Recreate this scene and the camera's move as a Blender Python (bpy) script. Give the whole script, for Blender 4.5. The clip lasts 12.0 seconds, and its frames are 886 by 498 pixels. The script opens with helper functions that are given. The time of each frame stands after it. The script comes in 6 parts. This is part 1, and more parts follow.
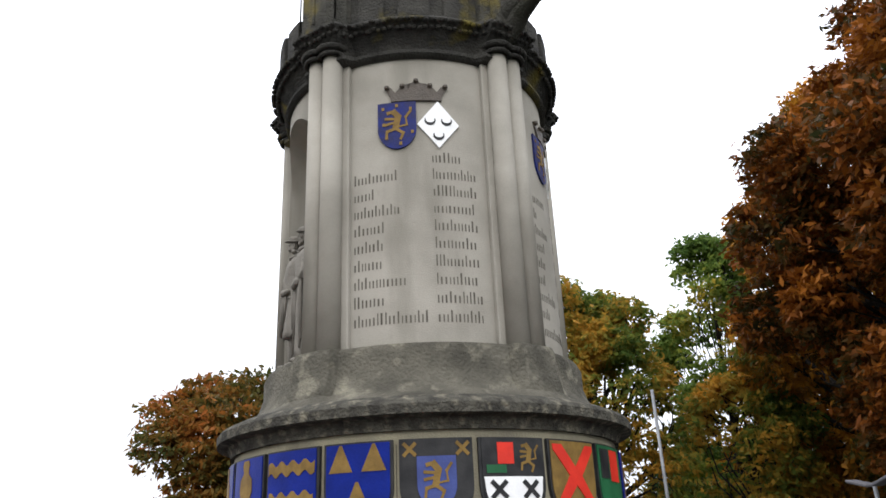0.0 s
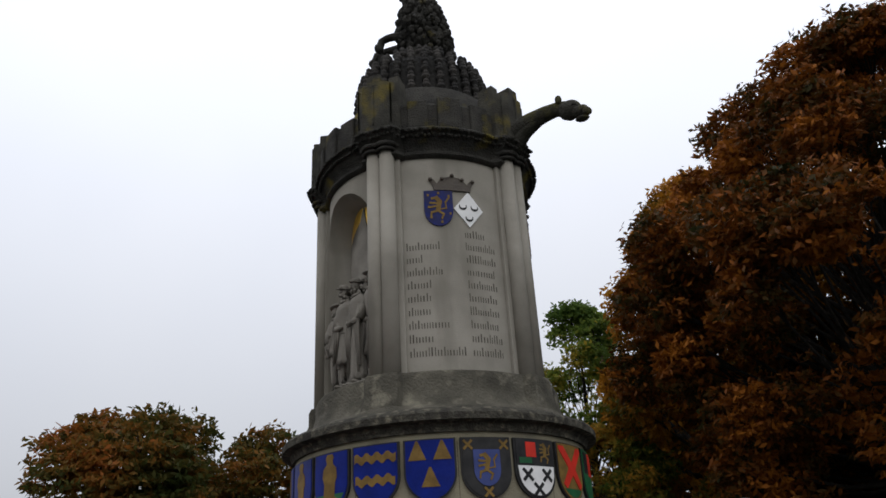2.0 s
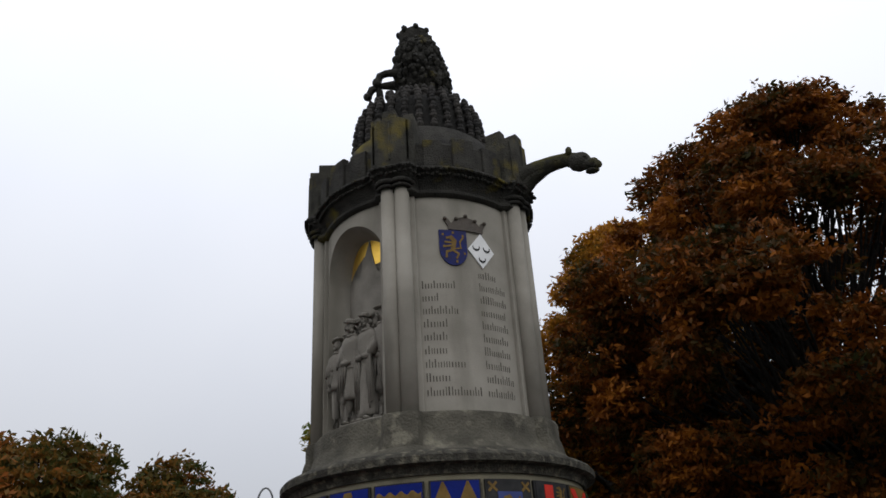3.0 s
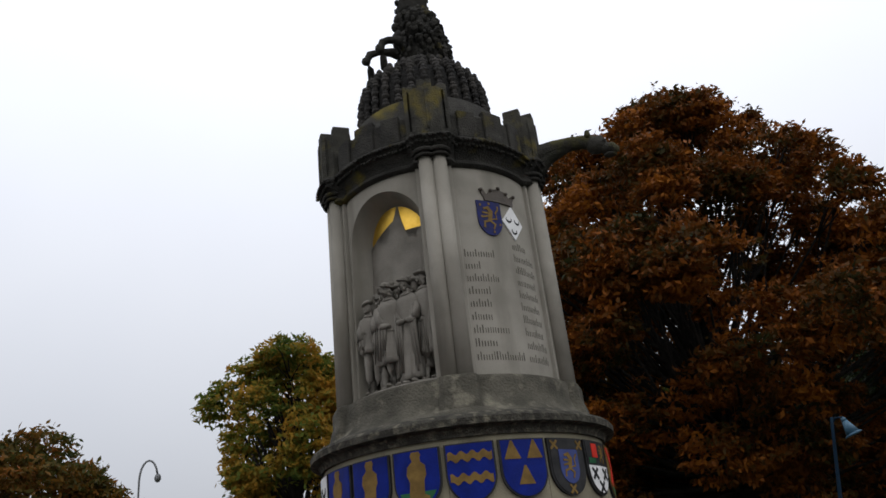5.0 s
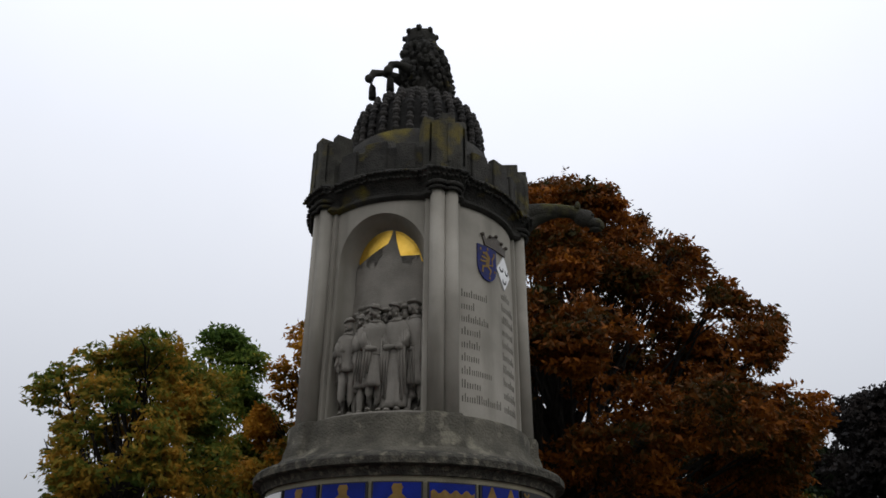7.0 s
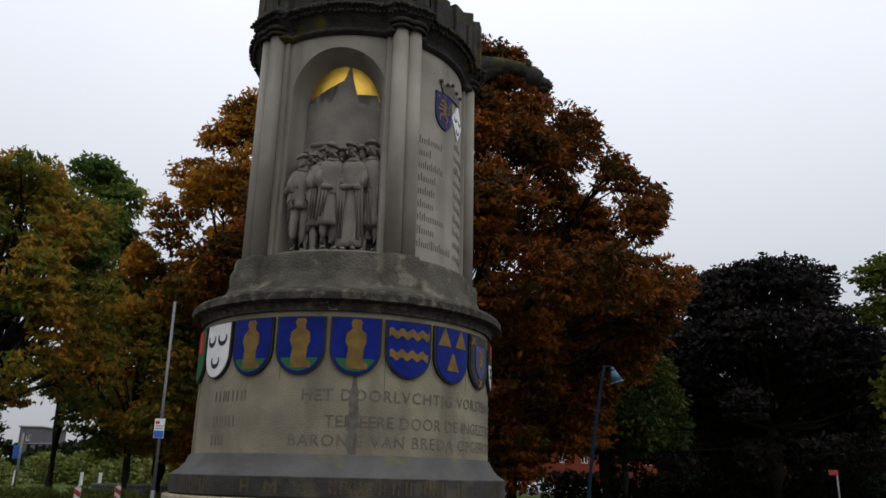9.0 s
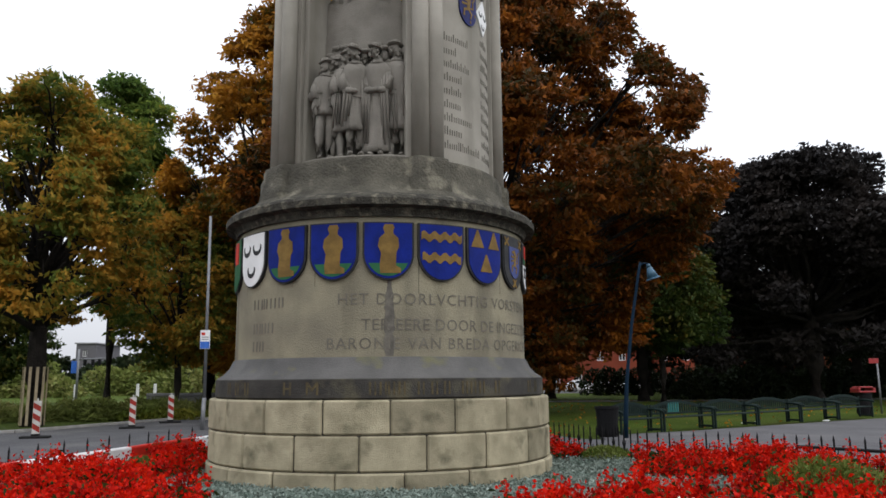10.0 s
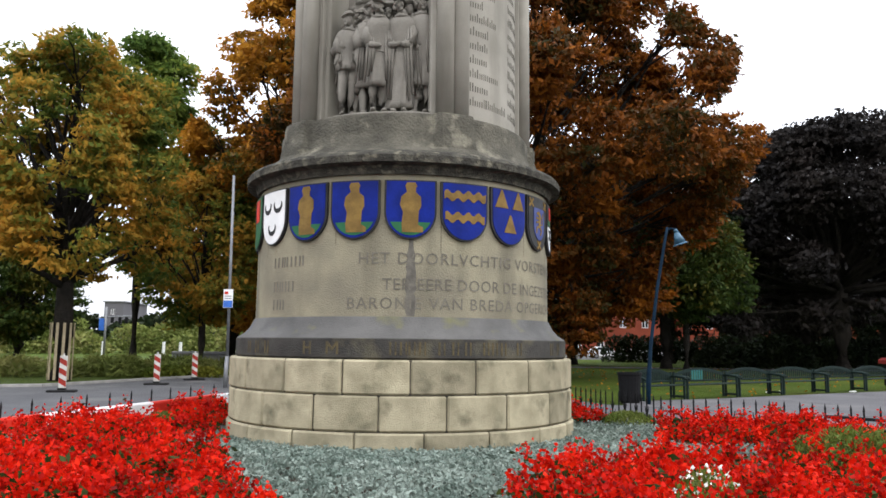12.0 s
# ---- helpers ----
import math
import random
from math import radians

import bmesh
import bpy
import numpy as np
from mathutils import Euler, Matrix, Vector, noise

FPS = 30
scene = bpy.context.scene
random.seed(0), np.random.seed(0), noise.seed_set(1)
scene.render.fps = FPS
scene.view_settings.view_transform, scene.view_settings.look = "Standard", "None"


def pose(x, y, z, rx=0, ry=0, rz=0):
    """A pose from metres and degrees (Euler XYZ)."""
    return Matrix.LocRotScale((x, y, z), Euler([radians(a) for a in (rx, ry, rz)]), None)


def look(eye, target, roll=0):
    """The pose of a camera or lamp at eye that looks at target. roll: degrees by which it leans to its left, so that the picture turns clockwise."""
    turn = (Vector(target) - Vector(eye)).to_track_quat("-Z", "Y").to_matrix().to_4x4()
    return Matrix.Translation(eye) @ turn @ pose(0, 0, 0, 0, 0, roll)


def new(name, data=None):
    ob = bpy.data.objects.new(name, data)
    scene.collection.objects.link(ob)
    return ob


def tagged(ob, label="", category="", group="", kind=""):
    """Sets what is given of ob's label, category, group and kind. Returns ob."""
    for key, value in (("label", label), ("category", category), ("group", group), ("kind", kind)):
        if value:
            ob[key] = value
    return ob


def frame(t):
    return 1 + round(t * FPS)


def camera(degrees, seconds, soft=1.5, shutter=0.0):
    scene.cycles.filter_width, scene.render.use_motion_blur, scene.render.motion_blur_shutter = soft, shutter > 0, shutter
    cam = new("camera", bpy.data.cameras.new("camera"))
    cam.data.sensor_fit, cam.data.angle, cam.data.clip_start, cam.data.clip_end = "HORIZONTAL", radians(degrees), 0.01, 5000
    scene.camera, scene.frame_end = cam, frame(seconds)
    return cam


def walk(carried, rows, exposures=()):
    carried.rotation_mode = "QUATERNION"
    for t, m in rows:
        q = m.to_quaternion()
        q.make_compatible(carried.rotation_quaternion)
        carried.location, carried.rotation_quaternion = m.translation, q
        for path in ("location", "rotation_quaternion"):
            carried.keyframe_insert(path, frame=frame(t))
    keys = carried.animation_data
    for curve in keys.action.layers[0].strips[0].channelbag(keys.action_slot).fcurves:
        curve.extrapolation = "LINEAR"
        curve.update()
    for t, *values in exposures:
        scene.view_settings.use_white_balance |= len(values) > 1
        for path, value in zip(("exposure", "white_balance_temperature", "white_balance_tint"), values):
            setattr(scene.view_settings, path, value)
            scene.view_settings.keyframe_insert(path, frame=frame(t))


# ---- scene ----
cam = camera(59.7, 12.0, soft=1.6)
PATH = [
    (0, (9.79, -6.439, 2.935), (8.272, -5.368, 3.677), -2.5),
    (0.5, (11.735, -8.251, 2.015), (10.286, -7.12, 2.803), -1.6),
    (1, (11.509, -9.538, 1.468), (10.17, -8.349, 2.36), -5.1),
    (1.5, (11.168, -9.895, 1.898), (9.845, -8.645, 2.727), -4.9),
    (2, (10.461, -10.961, 1.687), (9.238, -9.628, 2.539), -3.4),
    (2.5, (10.032, -11.756, 1.567), (8.773, -10.449, 2.407), -5.1),
    (3, (8.753, -12.583, 1.875), (7.775, -11.096, 2.787), -3.8),
    (3.2, (8.393, -12.831, 1.931), (7.442, -11.322, 2.835), -1.3),
    (4.8, (5.722, -14.713, 1.75), (5.026, -13.052, 2.619), -3.8),
    (5, (5.237, -14.762, 1.894), (4.637, -13.041, 2.718), -6.7),
    (5.5, (4.555, -15.065, 1.95), (4.102, -13.364, 2.9), -2.6),
    (6, (3.451, -15.677, 1.989), (3.048, -13.945, 2.906), -0.9),
    (6.5, (2.733, -15.504, 1.93), (2.476, -13.733, 2.823), -4.5),
    (6.7, (2.428, -15.475, 1.968), (2.209, -13.709, 2.882), -1.2),
    (8.3, (0.57, -15.222, 1.701), (0.602, -13.354, 2.416), 0.3),
    (8.5, (0.457, -15.234, 1.74), (0.559, -13.356, 2.421), 1.7),
    (9, (0.231, -15.262, 1.72), (0.43, -13.355, 2.288), 1.3),
    (9.3, (0.216, -15.297, 1.669), (0.426, -13.374, 2.177), 1.9),
    (9.5, (0.234, -15.249, 1.696), (0.434, -13.314, 2.159), 1.4),
    (10, (0.297, -15.118, 1.666), (0.415, -13.15, 1.999), -0.5),
    (10.5, (0.321, -15.05, 1.638), (0.414, -13.069, 1.894), 0.0),
    (11, (0.329, -15.019, 1.62), (0.425, -13.033, 1.832), 0.5),
    (11.5, (0.33, -14.963, 1.6), (0.416, -12.973, 1.774), 0.6),
    (12, (0.32, -14.865, 1.621), (0.378, -12.881, 1.864), 0.6),
]
walk(cam, [(t, look(eye, target, roll)) for t, eye, target, roll in PATH],
     [(0, 1.0), (0.5, 0.7), (1, 0.05), (1.5, -0.2), (3, -0.3), (5, -0.25), (5.5, -0.15), (6, -0.25), (6.6, -0.35), (8.5, -0.4), (9.0, -0.3), (9.5, 0.05), (10, 0.42), (10.5, 0.6), (11.4, 0.8), (12, 1.15)])

# ---- light ----
world = bpy.data.worlds.new("overcast_sky")
scene.world = world
world.use_nodes = True
wn, wl = world.node_tree.nodes, world.node_tree.links
sky = wn.new("ShaderNodeTexSky")
sky.sky_type, sky.sun_disc = "NISHITA", False
sky.sun_elevation, sky.sun_rotation = radians(38), radians(200)
sky.dust_density, sky.air_density = 3.0, 1.2
scale = wn.new("ShaderNodeMix")
scale.data_type, scale.blend_type = "RGBA", "MIX"
scale.inputs[0].default_value = 0.88
scale.inputs[7].default_value = (8.6, 8.7, 9.1, 1)
cloud = wn.new("ShaderNodeTexNoise")
cloud.inputs["Scale"].default_value, cloud.inputs["Detail"].default_value = 1.6, 4
veil = wn.new("ShaderNodeMix")
veil.data_type, veil.blend_type = "RGBA", "MIX"
veil.inputs[6].default_value, veil.inputs[7].default_value = (7.3, 7.65, 8.6, 1), (9.2, 9.35, 9.85, 1)
coord = wn.new("ShaderNodeTexCoord")
wl.new(coord.outputs["Generated"], cloud.inputs["Vector"])
wl.new(cloud.outputs["Fac"], veil.inputs[0])
wl.new(sky.outputs[0], scale.inputs[6])
wl.new(veil.outputs[2], scale.inputs[7])
split = wn.new("ShaderNodeSeparateXYZ")
wl.new(coord.outputs["Generated"], split.inputs[0])
rise = wn.new("ShaderNodeMapRange")
rise.inputs[1].default_value, rise.inputs[2].default_value = 0.0, 1.0
rise.inputs[3].default_value, rise.inputs[4].default_value = 0.54, 1.9
wl.new(split.outputs[2], rise.inputs[0])
grade = wn.new("ShaderNodeVectorMath")
grade.operation = "SCALE"
wl.new(scale.outputs[2], grade.inputs[0])
wl.new(rise.outputs[0], grade.inputs["Scale"])
back = wn["Background"]
wl.new(grade.outputs[0], back.inputs[0])
back.inputs[1].default_value = 0.12
sun = new("sun", bpy.data.lights.new("sun", "SUN"))
sun.data.energy, sun.data.angle, sun.data.color = 0.6, radians(40), (1.0, 0.96, 0.9)
sun.matrix_world = look((0, 0, 0), (-0.76, 0.34, -0.55))


# ---- materials ----
def material(name, base, rough=0.8, other=None, scale=6.0, fine=40.0, mix=0.5, bump=0.3, metal=0.0, island=0.0, stain=None,
             stain_scale=1.2, stain_low=0.52, obj_var=0.0, gloss=None, streak=False, bump_size=0.02):
    m = bpy.data.materials.new(name)
    m.use_nodes = True
    n, l = m.node_tree.nodes, m.node_tree.links
    p = n["Principled BSDF"]
    p.inputs["Roughness"].default_value, p.inputs["Metallic"].default_value = rough, metal
    p.inputs["Specular IOR Level"].default_value = (0.12 if rough > 0.55 else 0.35) if gloss is None else gloss
    tc = n.new("ShaderNodeTexCoord")
    geo = n.new("ShaderNodeNewGeometry")
    where = geo.outputs["Position"]

    def blend(fac, a, b):
        x = n.new("ShaderNodeMix")
        x.data_type = "RGBA"
        for s, v in ((x.inputs[0], fac), (x.inputs[6], a), (x.inputs[7], b)):
            if hasattr(v, "is_output"):
                l.new(v, s)
            else:
                s.default_value = v if isinstance(v, float) else (*v, 1)
        return x.outputs[2]

    def noisy(size, detail=5, lo=0.35, hi=0.65, vec=None):
        t = n.new("ShaderNodeTexNoise")
        t.inputs["Scale"].default_value, t.inputs["Detail"].default_value = size, detail
        l.new(vec or where, t.inputs["Vector"])
        r = n.new("ShaderNodeMapRange")
        r.inputs[1].default_value, r.inputs[2].default_value = lo, hi
        l.new(t.outputs["Fac"], r.inputs[0])
        return r.outputs[0]

    other = other or tuple(c * 0.72 for c in base)
    coarse, grain = noisy(scale), noisy(fine, 3)
    col = blend(coarse, base, other)
    dim = n.new("ShaderNodeMath")
    dim.operation = "MULTIPLY"
    dim.inputs[1].default_value = mix * 0.45
    l.new(grain, dim.inputs[0])
    col = blend(dim.outputs[0], col, tuple(c * 0.45 for c in base))
    if stain:
        vec = None
        if streak:
            mp = n.new("ShaderNodeMapping")
            mp.inputs["Scale"].default_value = (1, 1, 0.16)
            l.new(where, mp.inputs["Vector"])
            vec = mp.outputs[0]
        col = blend(noisy(stain_scale, 6, stain_low, stain_low + 0.2, vec), col, stain)
    for amount, out in ((island, "Random Per Island"), (obj_var, None)):
        if amount:
            src = geo.outputs[out] if out else n.new("ShaderNodeObjectInfo").outputs["Random"]
            hsv = n.new("ShaderNodeHueSaturation")
            r = n.new("ShaderNodeMapRange")
            r.inputs[3].default_value, r.inputs[4].default_value = 1 - amount, 1 + amount
            l.new(src, r.inputs[0])
            l.new(r.outputs[0], hsv.inputs["Value"])
            l.new(col, hsv.inputs["Color"])
            col = hsv.outputs[0]
    l.new(col, p.inputs["Base Color"])
    if bump:
        b = n.new("ShaderNodeBump")
        b.inputs["Strength"].default_value, b.inputs["Distance"].default_value = bump, bump_size
        add = n.new("ShaderNodeMath")
        add.operation = "ADD"
        l.new(grain, add.inputs[0])
        l.new(coarse, add.inputs[1])
        l.new(add.outputs[0], b.inputs["Height"])
        l.new(b.outputs[0], p.inputs["Normal"])
    return m


def leaf_material(name, colours, patch=0.35, through_light=0.22, rough=0.55):
    """Leaves: a random colour for each leaf, drifting over the crown."""
    m = bpy.data.materials.new(name)
    m.use_nodes = True
    n, l = m.node_tree.nodes, m.node_tree.links
    p, out = n["Principled BSDF"], n["Material Output"]
    p.inputs["Roughness"].default_value = rough
    p.inputs["Specular IOR Level"].default_value = 0.08
    geo = n.new("ShaderNodeNewGeometry")
    t = n.new("ShaderNodeTexNoise")
    t.inputs["Scale"].default_value, t.inputs["Detail"].default_value = patch, 3
    l.new(geo.outputs["Position"], t.inputs["Vector"])
    a = n.new("ShaderNodeMath")
    a.operation = "MULTIPLY_ADD"
    a.inputs[1].default_value, a.inputs[2].default_value = 0.5, -0.25
    l.new(geo.outputs["Random Per Island"], a.inputs[0])
    r = n.new("ShaderNodeMapRange")
    r.inputs[1].default_value, r.inputs[2].default_value = 0.3, 0.7
    l.new(t.outputs["Fac"], r.inputs[0])
    b = n.new("ShaderNodeMath")
    b.operation = "ADD"
    l.new(a.outputs[0], b.inputs[0])
    l.new(r.outputs[0], b.inputs[1])
    ramp = n.new("ShaderNodeValToRGB")
    while len(ramp.color_ramp.elements) < len(colours):
        ramp.color_ramp.elements.new(0.5)
    for k, (e, c) in enumerate(zip(ramp.color_ramp.elements, colours)):
        e.position, e.color = k / max(1, len(colours) - 1), (*c, 1)
    l.new(b.outputs[0], ramp.inputs[0])
    l.new(ramp.outputs[0], p.inputs["Base Color"])
    tr = n.new("ShaderNodeBsdfTranslucent")
    l.new(ramp.outputs[0], tr.inputs[0])
    mx = n.new("ShaderNodeMixShader")
    mx.inputs[0].default_value = through_light
    l.new(p.outputs[0], mx.inputs[1])
    l.new(tr.outputs[0], mx.inputs[2])
    l.new(mx.outputs[0], out.inputs[0])
    return m


limestone = material("pale_limestone", (0.268, 0.245, 0.17), 0.85, (0.1768, 0.1612, 0.1196), 1.3, 45, 0.4, 0.3, stain=(0.1196, 0.1092, 0.078), stain_scale=1.5, stain_low=0.54, streak=True)
panel_stone = material("smooth_limestone", (0.31, 0.29, 0.248), 0.82, (0.235, 0.219, 0.185), 1.2, 60, 0.3, 0.2, stain=(0.14, 0.13, 0.105), stain_scale=1.0, stain_low=0.55, streak=True)
dark_stone = material("weathered_dark_stone", (0.082, 0.077, 0.062), 0.92, (0.034, 0.032, 0.027), 5.5, 28, 0.8, 0.8, stain=(0.17, 0.155, 0.115), stain_scale=7.0, stain_low=0.53)
foot_stone = material("mottled_foot_stone", (0.112, 0.104, 0.0816), 0.92, (0.0496, 0.0464, 0.0368), 2.2, 24, 0.7, 0.7, stain=(0.2, 0.185, 0.14), stain_scale=3.6, stain_low=0.56)
top_stone = material("blackened_stone", (0.0544, 0.0517, 0.0449), 0.92, (0.0245, 0.0238, 0.0218), 2.6, 30, 0.6, 0.8, stain=(0.15, 0.12, 0.022), stain_scale=1.3, stain_low=0.59)
knob_stone = material("sooty_stone", (0.0651, 0.0599, 0.0546), 0.92, (0.0336, 0.0325, 0.0315), 3, 30, 0.5, 0.6, obj_var=0.25)
block_stone = material("yellowish_block_stone", (0.35, 0.312, 0.212), 0.85, (0.22, 0.197, 0.13), 2.8, 60, 0.45, 0.35, stain=(0.075, 0.07, 0.045), stain_scale=2.3, stain_low=0.55, obj_var=0.22)
mortar = material("dark_mortar", (0.055, 0.05, 0.04), 0.95, None, 5, 50, 0.5, 0.4)
band_stone = material("black_weathered_band_stone", (0.06, 0.057, 0.05), 0.7, (0.03, 0.029, 0.027), 2, 40, 0.5, 0.3, stain=(0.1, 0.09, 0.06), stain_scale=2.2)
blue_stone = material("blue_grey_stone", (0.1084, 0.1055, 0.0997), 0.6, (0.065, 0.0636, 0.06), 1.4, 40, 0.4, 0.25, stain=(0.13, 0.125, 0.055), stain_scale=2.4, stain_low=0.6)
relief_stone = material("relief_stone", (0.2295, 0.2125, 0.1827), 0.88, (0.1615, 0.1496, 0.1275), 2.5, 50, 0.4, 0.4)
gold_leaf = material("gold_leaf", (0.85, 0.55, 0.1), 0.32, (0.72, 0.44, 0.06), 5, 30, 0.2, 0.15, metal=0.85)
blue_paint = material("blue_enamel", (0.004, 0.016, 0.19), 0.4, (0.003, 0.011, 0.12), 3, 30, 0.3, 0.08, gloss=0.1)
dull_blue_paint = material("dull_blue_enamel", (0.012, 0.02, 0.13), 0.5, (0.02, 0.022, 0.07), 7, 30, 0.45, 0.1, gloss=0.1)
turret_stone = material("lichened_turret_stone", (0.075, 0.071, 0.058), 0.92, (0.034, 0.033, 0.028), 2.2, 30, 0.6, 0.8, stain=(0.16, 0.125, 0.02), stain_scale=1.5, stain_low=0.58)
mossy_stone = material("mossy_blackened_stone", (0.0544, 0.0517, 0.0449), 0.92, (0.03, 0.03, 0.022), 2.6, 30, 0.6, 0.8, stain=(0.11, 0.1, 0.02), stain_scale=1.6, stain_low=0.5)
pale_blue_paint = material("faded_blue_enamel", (0.05, 0.07, 0.22), 0.4, None, 3, 30, 0.25, 0.08, gloss=0.15)
gold_paint = material("dull_gold_paint", (0.2, 0.125, 0.035), 0.6, (0.13, 0.08, 0.024), 6, 40, 0.35, 0.1, gloss=0.12)
white_paint = material("white_paint", (0.74, 0.74, 0.73), 0.5, (0.66, 0.66, 0.65), 4, 40, 0.15, 0.06)
black_paint = material("black_paint", (0.016, 0.016, 0.017), 0.45, (0.03, 0.03, 0.03), 5, 40, 0.2, 0.06, gloss=0.15)
red_paint = material("red_paint", (0.6, 0.035, 0.02), 0.45, (0.48, 0.028, 0.018), 4, 40, 0.2, 0.06, gloss=0.15)
# beacon red and white dimmed: the shade they stand in is put into the colour
beacon_red = material("shaded_beacon_red", (0.32, 0.03, 0.022), 0.6, (0.22, 0.03, 0.022), 6, 40, 0.35, 0.06)
beacon_white = material("shaded_white_plastic", (0.52, 0.51, 0.48), 0.6, (0.4, 0.39, 0.36), 6, 40, 0.35, 0.06)
green_paint = material("green_paint", (0.02, 0.11, 0.045), 0.45, None, 4, 40, 0.2, 0.06, gloss=0.15)
bronze = material("dark_bronze", (0.07, 0.055, 0.04), 0.55, None, 9, 40, 0.4, 0.3)
# darker stone colour stands in for the shade inside the cut drum letters
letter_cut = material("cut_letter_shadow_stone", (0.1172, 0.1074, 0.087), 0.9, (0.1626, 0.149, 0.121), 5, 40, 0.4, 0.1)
name_cut = material("dark_name_letters", (0.075, 0.068, 0.056), 0.9, (0.12, 0.11, 0.09), 5, 40, 0.4, 0.1)
roof_gap = material("black_roof_stone", (0.03, 0.029, 0.027), 0.95, None, 3, 30, 0.5, 0.6)
letter_gold = material("tarnished_letter_gold", (0.1, 0.078, 0.04), 0.75, (0.055, 0.048, 0.032), 9, 40, 0.4, 0.1)
asphalt = material("grey_asphalt", (0.0975, 0.0975, 0.1013), 0.8, (0.075, 0.075, 0.0772), 0.8, 90, 0.5, 0.35, stain=(0.1237, 0.12, 0.1162), stain_scale=0.5)
path_mat = material("park_path_asphalt", (0.1092, 0.1065, 0.1092), 0.75, (0.0846, 0.0819, 0.0846), 0.6, 80, 0.45, 0.3, stain=(0.1365, 0.131, 0.1283), stain_scale=0.4)
kerb_mat = material("concrete_kerb", (0.3, 0.29, 0.27), 0.85, None, 3, 40, 0.4, 0.3)
lawn = material("lawn", (0.065, 0.1014, 0.0091), 0.95, (0.0442, 0.0689, 0.0065), 0.5, 25, 0.7, 0.8, stain=(0.091, 0.104, 0.0156), stain_scale=0.25, bump_size=0.05)
soil = material("dark_soil", (0.045, 0.035, 0.025), 0.95, None, 4, 30, 0.5, 0.8)
# bark colour set extra dark to carry the shade under the crowns
bark = material("dark_bark", (0.036, 0.031, 0.026), 0.95, (0.02, 0.018, 0.016), 2.5, 18, 0.6, 1.0, bump_size=0.05)
bench_paint = material("dark_green_bench_paint", (0.008, 0.018, 0.0155), 0.62, None, 6, 50, 0.3, 0.1)
iron = material("black_iron", (0.011, 0.011, 0.012), 0.8, None, 9, 60, 0.3, 0.2)
steel = material("galvanised_steel", (0.2, 0.205, 0.21), 0.5, (0.15, 0.155, 0.16), 5, 40, 0.3, 0.1, metal=0.3)
lamp_green = material("blue_green_lamp_paint", (0.004, 0.018, 0.036), 0.75, None, 5, 40, 0.3, 0.1)
sign_blue = material("sign_blue", (0.03, 0.13, 0.5), 0.4, None, 5, 40, 0.1, 0.0)
brick = material("red_brick_facade", (0.1944, 0.0459, 0.0243), 0.85, (0.1512, 0.0351, 0.0189), 0.4, 12, 0.4, 0.1)
glass_dark = material("dark_window_glass", (0.03, 0.035, 0.04), 0.12, None, 1, 5, 0.2, 0.0)
concrete = material("grey_concrete", (0.3, 0.3, 0.31), 0.85, (0.24, 0.24, 0.25), 0.2, 8, 0.4, 0.1)
far_facade = material("hazy_grey_facade", (0.1344, 0.1302, 0.1386), 0.9, None, 0.1, 6, 0.3, 0.0)
rubber = material("black_rubber", (0.02, 0.02, 0.02), 0.85, None, 8, 60, 0.4, 0.3)
bin_red = material("red_plastic", (0.3025, 0.0275, 0.0275), 0.4, None, 6, 40, 0.2, 0.05)
car_white = material("white_car_paint", (0.7, 0.7, 0.7), 0.25, (0.66, 0.66, 0.66), 2, 20, 0.1, 0.0)
turquoise = material("turquoise_spray_paint", (0.01, 0.13, 0.13), 0.5, None, 20, 60, 0.3, 0.0)

chestnut_leaf = leaf_material("rusty_chestnut_leaves", [(0.024, 0.026, 0.007), (0.07, 0.031, 0.006), (0.175, 0.052, 0.008), (0.29, 0.1, 0.012)], 0.42, 0.27)
orange_leaf = leaf_material("orange_brown_leaves", [(0.055, 0.06, 0.011), (0.21, 0.092, 0.011), (0.37, 0.155, 0.015), (0.46, 0.23, 0.024)], 0.42, 0.38)
yellow_leaf = leaf_material("yellow_green_leaves", [(0.06, 0.1, 0.02), (0.13, 0.15, 0.026), (0.31, 0.19, 0.028), (0.44, 0.22, 0.03)], 0.4, 0.52)
fresh_leaf = leaf_material("fresh_green_leaves", [(0.055, 0.1, 0.022), (0.1, 0.155, 0.03), (0.16, 0.205, 0.036), (0.34, 0.25, 0.034)], 0.3, 0.5)
russet_leaf = leaf_material("brown_green_leaves", [(0.036, 0.05, 0.012), (0.07, 0.06, 0.014), (0.16, 0.075, 0.014), (0.27, 0.085, 0.018)], 0.3, 0.35)
green_leaf = leaf_material("green_leaves", [(0.018, 0.033, 0.0084), (0.03, 0.051, 0.0108), (0.045, 0.063, 0.012), (0.096, 0.078, 0.012)])
beech_leaf = leaf_material("dark_copper_leaves", [(0.0132, 0.0119, 0.0119), (0.0221, 0.0193, 0.0176), (0.0311, 0.0251, 0.0221)])
lime_leaf = leaf_material("lime_yellow_leaves", [(0.054, 0.081, 0.0135), (0.0945, 0.1148, 0.0169), (0.1485, 0.1418, 0.0203)])
shrub_leaf = leaf_material("dark_shrub_leaves", [(0.0099, 0.0172, 0.0073), (0.016, 0.0245, 0.0092), (0.0245, 0.0306, 0.0122)])
grass_leaf = leaf_material("tall_verge_grass", [(0.1, 0.13, 0.03), (0.15, 0.175, 0.045), (0.2, 0.19, 0.065)])
red_petal = leaf_material("red_petals", [(0.15, 0.003, 0.0015), (0.4, 0.006, 0.002), (0.58, 0.011, 0.003), (0.68, 0.024, 0.005)], 3.0, 0.4)
